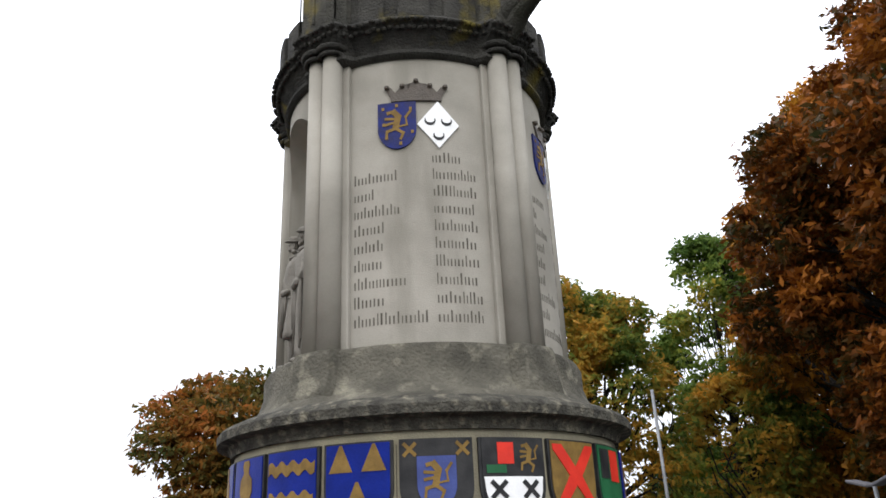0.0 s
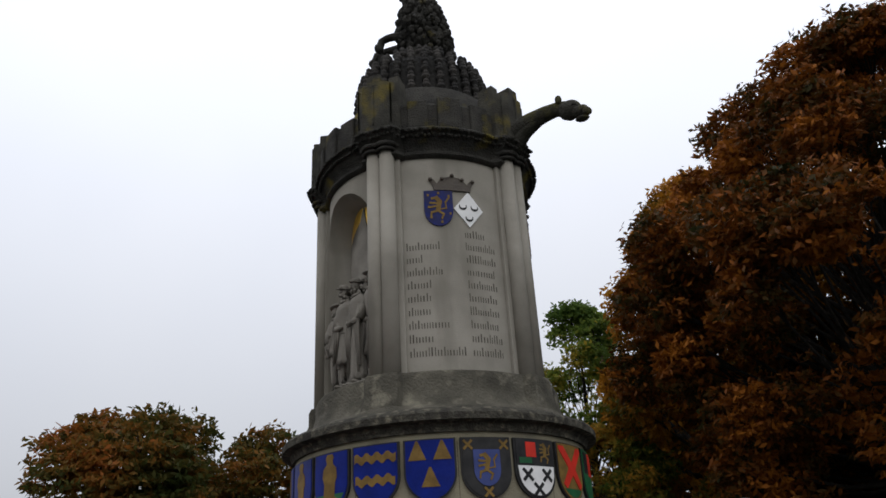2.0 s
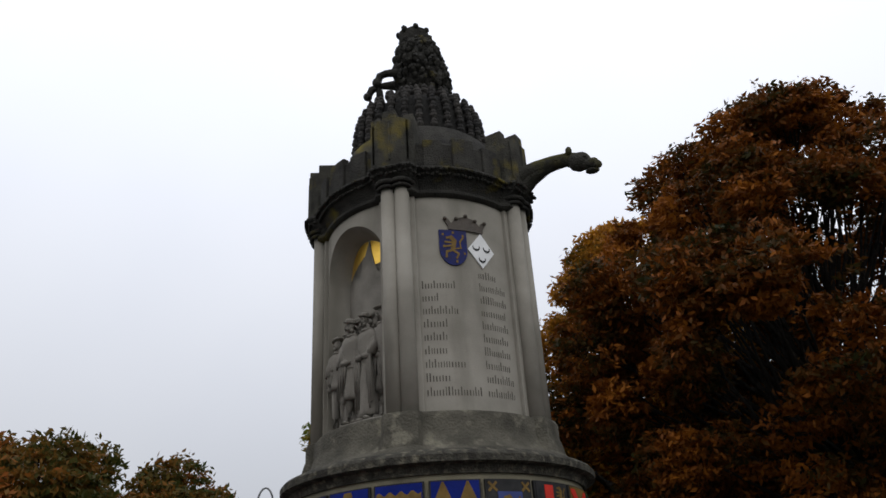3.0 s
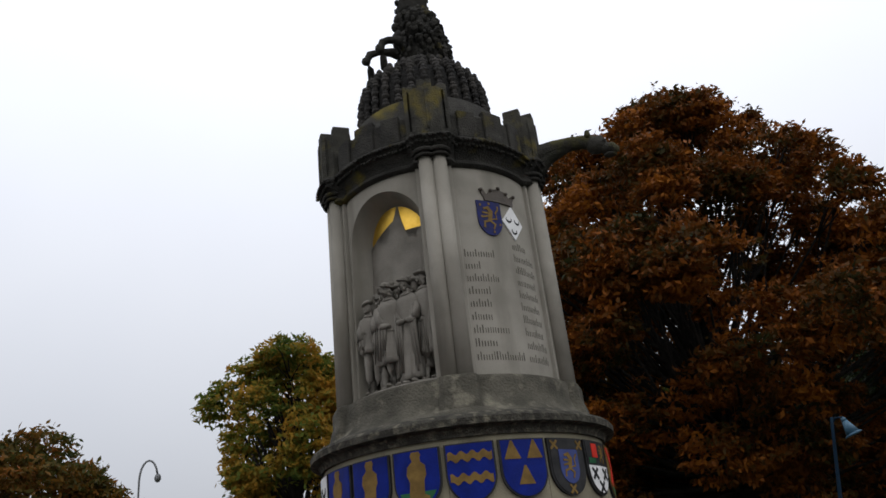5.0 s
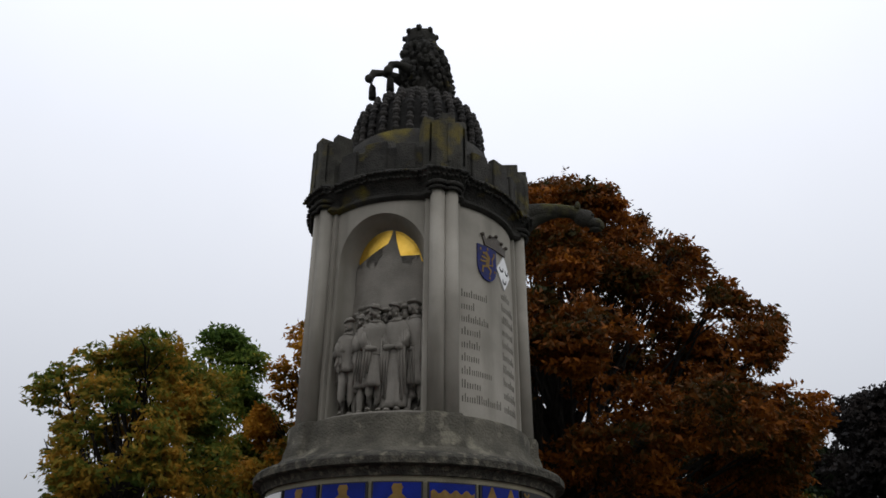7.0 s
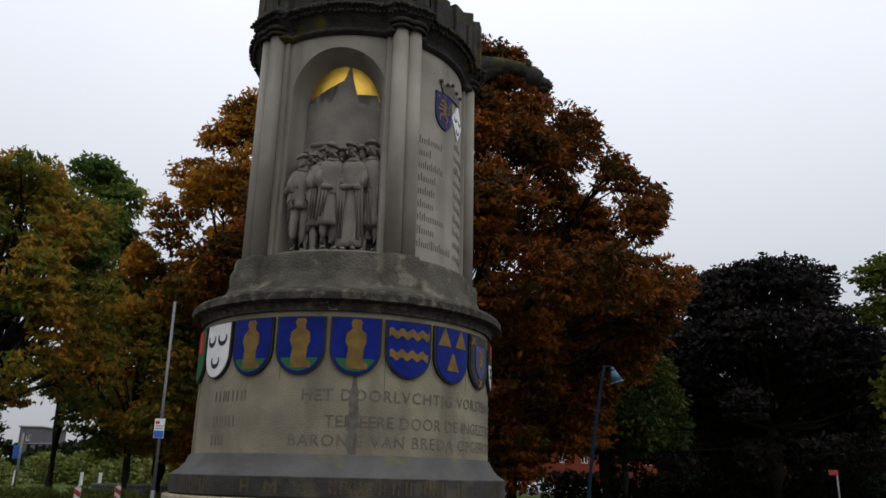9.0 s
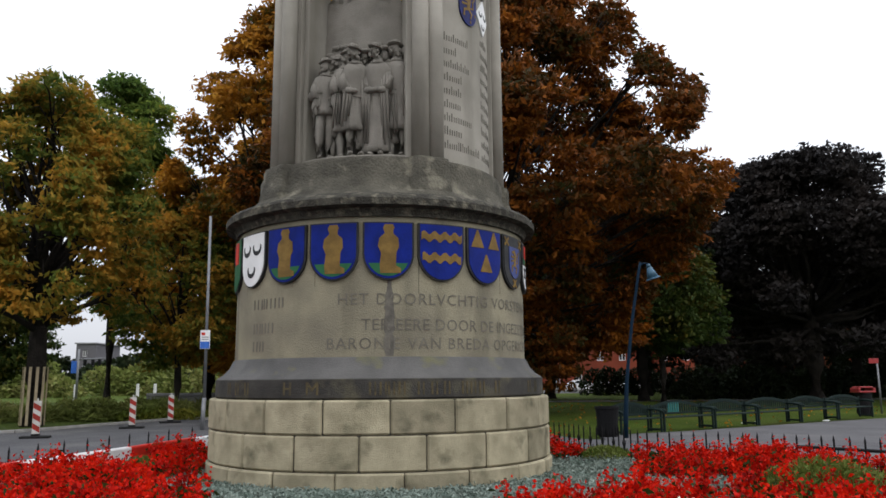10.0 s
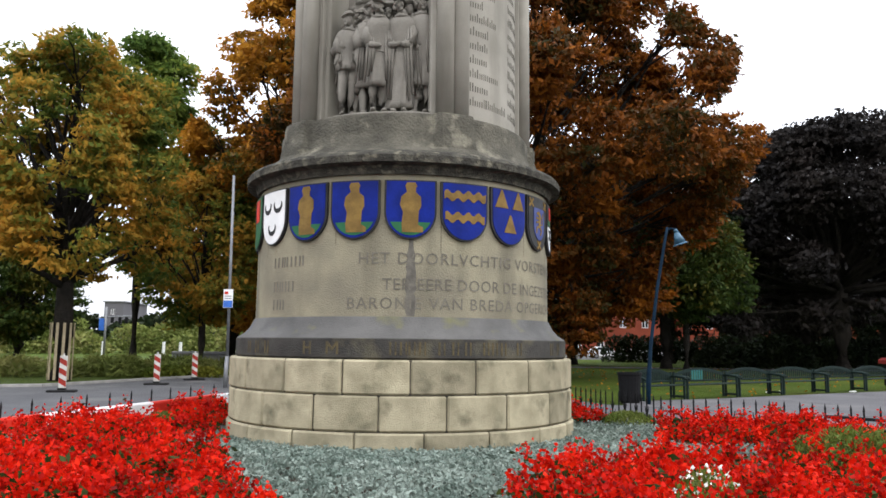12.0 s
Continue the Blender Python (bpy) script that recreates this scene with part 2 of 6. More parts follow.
bed_leaf = leaf_material("bedding_leaves", [(0.014, 0.022, 0.005), (0.026, 0.042, 0.01), (0.045, 0.055, 0.013)], 2.0)
silver_leaf = leaf_material("silver_leaves", [(0.1, 0.135, 0.112), (0.17, 0.21, 0.178), (0.26, 0.305, 0.265)], 2.6, 0.15, 0.8)
tuft_leaf = leaf_material("green_tuft_leaves", [(0.055, 0.085, 0.014), (0.085, 0.115, 0.02), (0.115, 0.13, 0.034)], 2.0)
white_petal = leaf_material("white_petals", [(0.55, 0.56, 0.5), (0.75, 0.75, 0.7)], 3.0)


# ---- building helpers ----
def thing(name, label, category, at=(0, 0, 0), group="", kind="", turn=0):
    ob = new(name)
    ob.matrix_world = pose(*at, 0, 0, turn)
    return tagged(ob, label, category, group, kind)


def part(name, bm, mat, parent=None, label="", smooth=False, at=None):
    if isinstance(bm, bmesh.types.BMesh):
        me = bpy.data.meshes.new(name)
        bm.normal_update()
        bm.to_mesh(me)
        bm.free()
    else:
        me = bm
    if mat and not me.materials:
        me.materials.append(mat)
    if smooth:
        me.polygons.foreach_set("use_smooth", [True] * len(me.polygons))
    ob = new(name, me)
    if parent:
        ob.parent = parent
    if at is not None:
        ob.matrix_basis = at
    return tagged(ob, label)


def smooth_by_angle(ob, degrees=35):
    me = ob.data
    bm = bmesh.new()
    bm.from_mesh(me)
    for e in bm.edges:
        e.smooth = len(e.link_faces) != 2 or e.calc_face_angle(0) < radians(degrees)
    for f in bm.faces:
        f.smooth = True
    bm.to_mesh(me)
    bm.free()
    return ob


def box(bm, lo, hi, m=None, bevel=0.0):
    r = bmesh.ops.create_cube(bm, size=1)
    vs = r["verts"]
    c, s = [(a + b) / 2 for a, b in zip(lo, hi)], [b - a for a, b in zip(lo, hi)]
    for v in vs:
        v.co = Vector((v.co.x * s[0] + c[0], v.co.y * s[1] + c[1], v.co.z * s[2] + c[2]))
    if bevel:
        es = list({e for v in vs for e in v.link_edges})
        vs = list({v for f in bmesh.ops.bevel(bm, geom=es, offset=bevel, segments=1, affect="EDGES")["faces"] for v in f.verts} | {v for v in vs if v.is_valid})
    if m:
        for v in vs:
            v.co = m @ v.co
    return vs


def rod(bm, a, b, r0, r1=None, seg=10):
    a, b = Vector(a), Vector(b)
    d = b - a
    m = Matrix.Translation((a + b) / 2) @ d.to_track_quat("Z", "Y").to_matrix().to_4x4()
    return bmesh.ops.create_cone(bm, cap_ends=True, segments=seg, radius1=r0, radius2=r0 if r1 is None else r1, depth=d.length, matrix=m)["verts"]


def ball(bm, c, s, sub=2, m=None):
    s = (s, s, s) if isinstance(s, (int, float)) else s
    mm = Matrix.Translation(c) @ (m or Matrix()) @ Matrix.Diagonal((*s, 1))
    return bmesh.ops.create_icosphere(bm, subdivisions=sub, radius=1, matrix=mm)["verts"]


def tube(bm, path, radii, seg=10):
    """A tapered tube along a path."""
    rings = []
    pts = [Vector(p) for p in path]
    for k, p in enumerate(pts):
        d = (pts[min(k + 1, len(pts) - 1)] - pts[max(k - 1, 0)]).normalized()
        q = d.to_track_quat("Z", "Y")
        rings.append([bm.verts.new(p + q @ Vector((math.cos(2 * math.pi * j / seg), math.sin(2 * math.pi * j / seg), 0)) * radii[k]) for j in range(seg)])
    for a, b in zip(rings, rings[1:]):
        for j in range(seg):
            bm.faces.new((a[j], a[(j + 1) % seg], b[(j + 1) % seg], b[j]))
    bm.faces.new(rings[0][::-1])
    bm.faces.new(rings[-1])


def polar(r, a, z=0.0):
    """A place at a bearing from -y, counted towards +x, in degrees."""
    return Vector((r * math.sin(radians(a)), -r * math.cos(radians(a)), z))


def lathe(bm, profile, a0=0.0, a1=360.0, seg=120, swell=None):
    """Turn a profile of (r, z) about the axis; swell(a) is added to the radius, scaled by a third entry of a profile point."""
    full = abs(a1 - a0 - 360) < 1e-6
    cols = []
    for k in range(seg if full else seg + 1):
        a = a0 + (a1 - a0) * k / seg
        cols.append([bm.verts.new(polar(p[0] + (swell(a) * p[2] if swell and len(p) > 2 else 0), a, p[1])) for p in profile])
    for k in range(seg):
        c, d = cols[k], cols[(k + 1) % len(cols)]
        for j in range(len(profile) - 1):
            bm.faces.new((c[j], d[j], d[j + 1], c[j + 1]))
    return cols


def arc_block(a0, a1, r0, r1, z0, z1, seg=4, ease=0.012):
    """A curved block of stone with eased edges."""
    bm = bmesh.new()
    prof = [(r0, z0), (r1 - ease, z0), (r1, z0 + ease), (r1, z1 - ease), (r1 - ease, z1), (r0, z1)]
    da = math.degrees(ease / r1)
    cols = []
    stops = [a0, a0 + da] + [a0 + (a1 - a0) * k / seg for k in range(1, seg)] + [a1 - da, a1]
    for k, a in enumerate(stops):
        pull = ease if k in (0, len(stops) - 1) else 0
        cols.append([bm.verts.new(polar(max(r0, r - pull) if r > r0 else r, a, z)) for r, z in prof])
    for c, d in zip(cols, cols[1:]):
        for j in range(len(prof)):
            jj = (j + 1) % len(prof)
            bm.faces.new((c[j], d[j], d[jj], c[jj]))
    bm.faces.new(cols[0])
    bm.faces.new(cols[-1][::-1])
    bmesh.ops.recalc_face_normals(bm, faces=bm.faces)
    return bm


def on_drum(bm, outline, a, z, r, depth):
    """A flat outline of (u, v) metres bent round the drum at bearing a, height z, and raised by depth."""
    flat = bmesh.new()
    f = flat.faces.new([flat.verts.new((u, v, 0)) for u, v in outline])
    bmesh.ops.triangulate(flat, faces=[f])
    lo, hi = min(u for u, _ in outline), max(u for u, _ in outline)
    for k in range(1, int((hi - lo) / 0.09) + 1):
        bmesh.ops.bisect_plane(flat, geom=flat.verts[:] + flat.edges[:] + flat.faces[:], plane_co=(lo + (hi - lo) * k / (int((hi - lo) / 0.09) + 1), 0, 0), plane_no=(1, 0, 0))
    at = {}
    for v in flat.verts:
        b = a + math.degrees(v.co.x / r)
        at[v] = (bm.verts.new(polar(r + depth, b, z + v.co.y)), bm.verts.new(polar(r, b, z + v.co.y)))
    for f in flat.faces:
        bm.faces.new([at[v][0] for v in f.verts])
    for e in flat.edges:
        if len(e.link_faces) == 1:
            p, q = e.verts
            bm.faces.new((at[p][0], at[p][1], at[q][1], at[q][0]))
    flat.free()


def letters(text, size, a, z, r, spread=1.0, depth=0.004):
    """Roman letters bent round the drum; the first one starts at bearing a."""
    cu = bpy.data.curves.new("text", "FONT")
    cu.body, cu.size, cu.space_character, cu.resolution_u = text, size, spread, 2
    ob = bpy.data.objects.new("text", cu)
    scene.collection.objects.link(ob)
    bpy.context.view_layer.update()
    me = bpy.data.meshes.new_from_object(ob.evaluated_get(bpy.context.evaluated_depsgraph_get()))
    bpy.data.objects.remove(ob)
    for v in me.vertices:
        v.co = polar(r + depth, a + math.degrees(v.co.x / r), z + v.co.y)
    return me


def leaf_mesh(name, centres, normals, length, width, rng, droop=0.35):
    """Many small folded leaves as one mesh; each leaf is an island of two triangles on a bent diamond."""
    n = len(centres)
    up = rng.normal(size=(n, 3)) * 0.6
    up[:, 2] -= droop
    along = normals * 0.7 + up
    along /= np.linalg.norm(along, axis=1, keepdims=True) + 1e-9
    side = np.cross(along, rng.normal(size=(n, 3)))
    side /= np.linalg.norm(side, axis=1, keepdims=True) + 1e-9
    face = np.cross(along, side)
    size = rng.uniform(0.7, 1.3, (n, 1))
    a, w = along * length * size * 0.5, side * width * size * 0.5
    fold = face * width * 0.18
    v = np.stack([centres - a, centres + w + fold - a * 0.1, centres + a, centres - w + fold - a * 0.1], 1).reshape(-1, 3)
    me = bpy.data.meshes.new(name)
    me.vertices.add(4 * n)
    me.vertices.foreach_set("co", v.astype(np.float32).ravel())
    me.loops.add(4 * n)
    me.loops.foreach_set("vertex_index", np.arange(4 * n, dtype=np.int32))
    me.polygons.add(n)
    me.polygons.foreach_set("loop_start", np.arange(0, 4 * n, 4, dtype=np.int32))
    me.polygons.foreach_set("loop_total", np.full(n, 4, dtype=np.int32))
    me.update(calc_edges=True)
    return me


# ---- ground ----
def sheet(name, outline, z, mat, label, thick=0.0):
    bm = bmesh.new()
    f = bm.faces.new([bm.verts.new((x, y, z)) for x, y in outline])
    if thick:
        r = bmesh.ops.extrude_face_region(bm, geom=[f])
        for v in r["geom"]:
            if isinstance(v, bmesh.types.BMVert):
                v.co.z -= thick
    bmesh.ops.recalc_face_normals(bm, faces=bm.faces)
    ob = part(name, bm, mat)
    return tagged(ob, label, "ground", kind="structure")


sheet("ground", [(-1500, -1500), (1500, -1500), (1500, 1500), (-1500, 1500)], -0.05, lawn, "wide flat ground of dull autumn grass")
sheet("road", [(-70, -60), (60, -60), (60, -22), (24, -8), (16, 2), (8.4, 5.0), (5.5, 6.6), (2, 16), (-3, 19), (-9.5, 20.6), (-12.6, 12.5), (-30, 4), (-70, -2)], 0.0, asphalt, "grey asphalt road surface beside the flower bed", 0.05)
sheet("pavement", [(6.0, 6.2), (8.2, 4.6), (16, 1.6), (30, -6), (60, -14), (60, 40), (26, 18.6), (14.4, 12.2), (9.6, 9.3), (6.2, 7.8)], 0.006, path_mat, "grey asphalt park path along the benches", 0.05)
sheet("footpath", [(10, 42), (34, 40), (60, 34), (60, 36.5), (34, 43), (10, 45)], -0.03, path_mat, "narrow grey path crossing the lawn", 0.01)
sheet("street", [(-5, 74), (90, 74), (90, 86), (-5, 86)], -0.03, asphalt, "distant street in front of the brick building", 0.01)


def kerb_line(points, name="kerb"):
    bm = bmesh.new()
    for (x0, y0), (x1, y1) in zip(points, points[1:]):
        d = Vector((x1 - x0, y1 - y0, 0))
        m = Matrix.Translation((x0, y0, 0)) @ Matrix.Rotation(math.atan2(d.y, d.x), 4, "Z")
        box(bm, (0, -0.07, -0.05), (d.length, 0.07, 0.1), m, 0.015)
    return tagged(part(name, bm, kerb_mat), "worn concrete kerb stones along the road", "kerb", kind="structure")


kerb_line([(-70, -1.9), (-30, 4.1), (-12.7, 12.6), (-9.5, 20.7), (-3, 19.1)])

# ---- monument ----
A0, STEP = 21.2, 72.0
CORNERS = [A0 + STEP * k for k in range(5)]
monument = thing("monument", "tall round stone monument with painted shields, relief and lion", "monument")
plinth = part("plinth", (lambda b: (lathe(b, [(3.0, -0.1), (3.13, -0.1), (3.13, 1.36), (2.6, 1.36)]), b)[1])(bmesh.new()), mortar, monument, "base of large pale stone blocks")
STONE = 360 / 19
courses = ((-0.1, 0.285, -11.5), (0.298, 0.832, -5.1), (0.845, 1.365, 3.5))

band = bmesh.new()
lathe(band, [(2.6, 1.69), (3.06, 1.69), (3.04, 1.71), (2.93, 1.78), (2.84, 1.88), (2.78, 2.0), (2.76, 2.03), (2.6, 2.03)], seg=144)
band_ob = smooth_by_angle(part("moulding", band, blue_stone, monument, "sloping grey stone moulding"), 30)
low_band = bmesh.new()
lathe(low_band, [(2.6, 1.36), (3.03, 1.36), (3.07, 1.4), (3.07, 1.68), (3.06, 1.69), (2.6, 1.69)], seg=144)
low_band_ob = smooth_by_angle(part("lettered_band", low_band, band_stone, monument, "blackened band with worn gold letters"), 30)
drum = bmesh.new()
lathe(drum, [(2.6, 2.03), (2.745, 2.03), (2.735, 4.36), (2.6, 4.36)], seg=144)
drum_ob = smooth_by_angle(part("drum", drum, limestone, monument, "pale limestone drum with cut letters"))
for k in range(10):
    bm = bmesh.new()
    on_drum(bm, [(-0.004, 0), (0.004, 0), (0.004, 2.1), (-0.004, 2.1)], 13.6 + 36 * k, 2.05, 2.737, 0.003)
    part("joint", bm, mortar, drum_ob)
cornice = bmesh.new()
lathe(cornice, [(2.6, 4.3), (2.79, 4.3), (2.8, 4.37), (2.84, 4.43), (2.93, 4.44), (2.985, 4.46), (2.99, 4.57), (2.95, 4.62), (2.78, 4.7), (2.6, 4.72), (2.2, 4.72)], seg=144)
smooth_by_angle(part("cornice", cornice, dark_stone, monument, "dark weathered stone cornice"), 30)


def near_corner(a, width=9.0):
    d = min(abs((a - c + 180) % 360 - 180) for c in CORNERS)
    return max(0.0, min(1.0, (width - d) / 2.0))


base = bmesh.new()
lathe(base, [(2.74, 4.69, 0.0), (2.66, 4.73, 0.2), (2.52, 4.82, 0.6), (2.44, 4.93, 1.0), (2.4, 5.06, 1.0), (2.38, 5.1, 1.0), (2.38, 5.36, 1.0), (2.34, 5.44, 1.0), (2.2, 5.47, 0.8), (2.0, 5.48, 0.0)], seg=240, swell=lambda a: 0.15 * near_corner(a))
smooth_by_angle(part("shaft_base", base, foot_stone, monument, "stained sloping stone foot of the shaft"), 30)

# shaft with one arched niche
R_WALL, Z0, Z1 = 2.14, 5.44, 10.05
NICHE, HALF, SPRING, RISE, BACK = -12.5, 25.5, 8.62, 0.93, 1.66


def arch_height(a):
    u = min(1.0, abs(a - NICHE) / HALF)
    return SPRING + RISE * math.sqrt(max(0.0, 1 - u * u))


def back_arch(a):
    """The arch at the back of the niche, a little lower than in front."""
    return arch_height(a) - 0.14 * max(0.0, min(1.0, (arch_height(a) - SPRING) / 0.3))


wall = bmesh.new()
stops = sorted(set([NICHE - HALF + 360 + k * (360 - 2 * HALF) / 90 - 360 + 2 * HALF for k in range(91)]))
for a, b in zip(stops, stops[1:]):
    q = [wall.verts.new(polar(R_WALL, s, z)) for s, z in ((a, Z0), (b, Z0), (b, Z1), (a, Z1))]
    wall.faces.new(q)
cuts = [NICHE + HALF * math.sin(radians(-90 + 180 * k / 48)) for k in range(49)]
for a, b in zip(cuts, cuts[1:]):
    wall.faces.new([wall.verts.new(polar(R_WALL, s, z)) for s, z in ((a, arch_height(a)), (b, arch_height(b)), (b, Z1), (a, Z1))])
    wall.faces.new([wall.verts.new(polar(r, s, back_arch(s) if r == BACK else arch_height(s))) for s, r in ((a, R_WALL), (a, BACK), (b, BACK), (b, R_WALL))])
for s in (cuts[0], cuts[-1]):
    wall.faces.new([wall.verts.new(polar(r, s, z)) for r, z in ((R_WALL, Z0), (BACK, Z0), (BACK, SPRING), (R_WALL, SPRING))])
bmesh.ops.remove_doubles(wall, verts=wall.verts, dist=0.002)
bmesh.ops.recalc_face_normals(wall, faces=wall.faces)
smooth_by_angle(part("shaft", wall, panel_stone, monument, "smooth limestone shaft with an arched niche"))
niche = bmesh.new()
lathe(niche, [(BACK, 5.3), (BACK, 9.7)], NICHE - HALF - 1, NICHE + HALF + 1, 40)
niche_ob = smooth_by_angle(part("niche_back", niche, panel_stone, monument, "curved limestone back of the niche"))
# gilded background behind a carved spire, cut to the arch
for pts in ([(-0.68, 8.8), (-0.62, 8.68), (-0.57, 8.58), (-0.51, 8.58), (-0.47, 8.66), (-0.3, 8.63), (-0.13, 8.67), (-0.06, 8.86), (0.02, 9.1), (0.1, 9.34)], [(0.16, 9.34), (0.2, 9.05), (0.27, 8.8), (0.33, 8.62), (0.52, 8.6), (0.55, 8.68), (0.64, 8.7), (0.66, 8.82), (0.7, 8.68), (0.76, 8.64)]):
    bm = bmesh.new()
    right, left = pts[-1][0], pts[0][0]
    top = [(left + (right - left) * k / 10) for k in range(11)]
    n = 10
    low = lambda u: next(z0 + (z1 - z0) * (u - u0) / (u1 - u0) for (u0, z0), (u1, z1) in zip(pts, pts[1:]) if u0 - 1e-6 <= u <= u1 + 1e-6)
    cols = []
    for k in range(31):
        u = left + (right - left) * k / 30
        a = NICHE + math.degrees(u / BACK)
        zt = back_arch(NICHE + (a - NICHE) * 0.97) - 0.02
        cols.append((a, min(low(u), zt - 0.01), zt))
    for (a, l0, t0), (b, l1, t1) in zip(cols, cols[1:]):
        bm.faces.new([bm.verts.new(polar(BACK + 0.012, s, z)) for s, z in ((a, l0), (b, l1), (b, t1), (a, t0))])
    part("gilding", bm, gold_leaf, niche_ob, "shining gold leaf panel")
spire = bmesh.new()
on_drum(spire, [(-0.72, 7.95), (0.78, 7.95), (0.78, 8.62), (0.7, 8.66), (0.66, 8.8), (0.63, 8.68), (0.55, 8.66), (0.52, 8.58), (0.34, 8.6), (0.28, 8.78), (0.21, 9.03), (0.14, 9.36), (0.01, 9.08), (-0.07, 8.84), (-0.14, 8.65), (-0.3, 8.61), (-0.47, 8.64), (-0.5, 8.56), (-0.58, 8.56), (-0.63, 8.66), (-0.72, 8.7)], NICHE, 0, BACK, 0.03)
part("carved_townscape", spire, relief_stone, niche_ob, "low carved church tower and roofs")
# wide low relief course behind the heads
for z, d in ((7.9, 0.05), (8.05, 0.035)):
    bm = bmesh.new()
    lathe(bm, [(BACK, z - 0.3), (BACK + d, z - 0.28), (BACK + d, z), (BACK, z + 0.03)], NICHE - HALF, NICHE + HALF, 30)
    part("ledge", bm, relief_stone, niche_ob)


def robed_shape(bm, a, r, z, h, turn, hem, wide, rng):
    """A plain carved robed shape: legs, pleated robe to the hem, sloping shoulders, folded arms, head and cap."""
    o = polar(r, a, z)
    spin = Matrix.Rotation(radians(a + turn), 4, "Z")
    m = Matrix.Translation(o) @ spin
    s = h / 2.2
    rings = [(hem, 0.2 * wide), (hem + 0.1, 0.19 * wide), (0.85, 0.17), (1.12, 0.15), (1.3, 0.165), (1.5, 0.19), (1.66, 0.2), (1.76, 0.17), (1.83, 0.11), (1.88, 0.065), (1.96, 0.06)]
    rings = [q for k, q in enumerate(rings) if k < 2 or q[0] > hem + 0.15]
    ph, folds = rng.uniform(0, 6), rng.choice((6, 7, 8))
    prev = None
    for zz, w in rings:
        ring = []
        low = max(0.0, min(1.0, (1.3 - zz) / 0.8))
        for j in range(36):
            t = 2 * math.pi * j / 36
            wavy = math.sin(folds * t + ph + 0.5 * math.sin(zz * 4 + ph))
            pleat = 1 + 0.3 * low * (1 - 2 * abs(wavy) ** 0.6) * 0.7 + 0.09 * math.sin(3 * t + 2 * ph + zz * 3)
            ring.append(bm.verts.new(m @ Vector((w * s * 1.25 * pleat * math.cos(t), w * s * 0.8 * pleat * math.sin(t), zz * s))))
        if prev:
            for j in range(36):
                bm.faces.new((prev[j], prev[(j + 1) % 36], ring[(j + 1) % 36], ring[j]))
        else:
            bm.faces.new(ring[::-1])
        prev = ring
    bm.faces.new(prev)
    for sx in (-1, 1):
        if hem > 0.3:
            step = rng.uniform(-0.07, 0.05)
            tube(bm, [m @ Vector((sx * 0.1 * s, step, 0)), m @ Vector((sx * 0.1 * s, step * 0.6, 0.18 * s)), m @ Vector((sx * 0.1 * s, step * 0.5 + 0.03, 0.4 * s)), m @ Vector((sx * 0.09 * s, 0, (hem + 0.2) * s))], [0.05 * s, 0.052 * s, 0.08 * s, 0.095 * s], 10)
        ball(bm, m @ Vector((sx * 0.1 * s, -0.1 * s, 0.035)), (0.055 * s, 0.14 * s, 0.042 * s), 2, spin)
        arm = rng.random()
        elbow = m @ Vector((sx * 0.205 * s, -0.07 * s, 1.27 * s))
        tube(bm, [m @ Vector((sx * 0.17 * s, 0.0, 1.7 * s)), m @ Vector((sx * 0.225 * s, -0.02 * s, 1.5 * s)), elbow], [0.075 * s, 0.095 * s, 0.1 * s], 10)
        if arm < 0.35:
            tube(bm, [elbow, m @ Vector((sx * 0.13 * s, -0.14 * s, 1.25 * s)), m @ Vector((0.03 * s, -0.17 * s, rng.uniform(1.22, 1.36) * s))], [0.085 * s, 0.07 * s, 0.035 * s], 8)
        else:
            tube(bm, [elbow, m @ Vector((sx * 0.23 * s, -0.08 * s, 1.08 * s)), m @ Vector((sx * 0.2 * s, -0.1 * s, rng.uniform(0.92, 1.0) * s))], [0.065 * s, 0.055 * s, 0.035 * s], 8)
        # folds of the cloak hanging from the shoulder
        for q in range(3):
            u = sx * (0.12 + 0.05 * q)
            tube(bm, [m @ Vector((u * 0.9 * s, -0.09 * s, 1.6 * s)), m @ Vector((u * s, -0.13 * s, 1.15 * s)), m @ Vector((u * 1.15 * s, -0.12 * s, (hem + rng.uniform(0.0, 0.25)) * s))], [0.015, 0.026, 0.018], 6)
    nod = rng.uniform(-0.05, 0.05)
    turned = spin @ Matrix.Rotation(radians(rng.choice((-55, -35, 20, 45, 60))), 4, "Z")
    face = (turned @ Vector((0, -1, 0))).to_3d()
    head = m @ Vector((nod, -0.04 * s, 2.04 * s))
    ball(bm, head, (0.078 * s, 0.1 * s, 0.125 * s), 2, turned)
    ball(bm, head + face * 0.095 * s + Vector((0, 0, -0.01)), (0.018 * s, 0.03 * s, 0.04 * s), 1, turned)
    ball(bm, head + face * 0.07 * s + Vector((0, 0, -0.1 * s)), (0.04 * s, 0.04 * s, 0.045 * s), 1, turned)
    for q in range(9):
        t = radians(100 + 20 * q)
        ball(bm, head + (turned @ Vector((0.085 * s * math.sin(t + 1.5), -0.085 * s * math.cos(t + 1.5) * 0.9 + 0.02, 0))).to_3d() + Vector((0, 0, rng.uniform(-0.09, 0.04) * s)), (0.035 * s, 0.035 * s, 0.05 * s), 1, turned)
    tilt = turned @ Matrix.Rotation(radians(rng.uniform(-20, 20)), 4, "Y") @ Matrix.Rotation(radians(rng.uniform(-12, 18)), 4, "X")
    ball(bm, head + Vector((0, 0, 0.1 * s)), (rng.uniform(0.13, 0.17) * s, 0.15 * s, 0.03 * s), 2, tilt)
    ball(bm, head + Vector((0, 0, 0.135 * s)), (0.1 * s, 0.105 * s, 0.06 * s), 2, tilt)
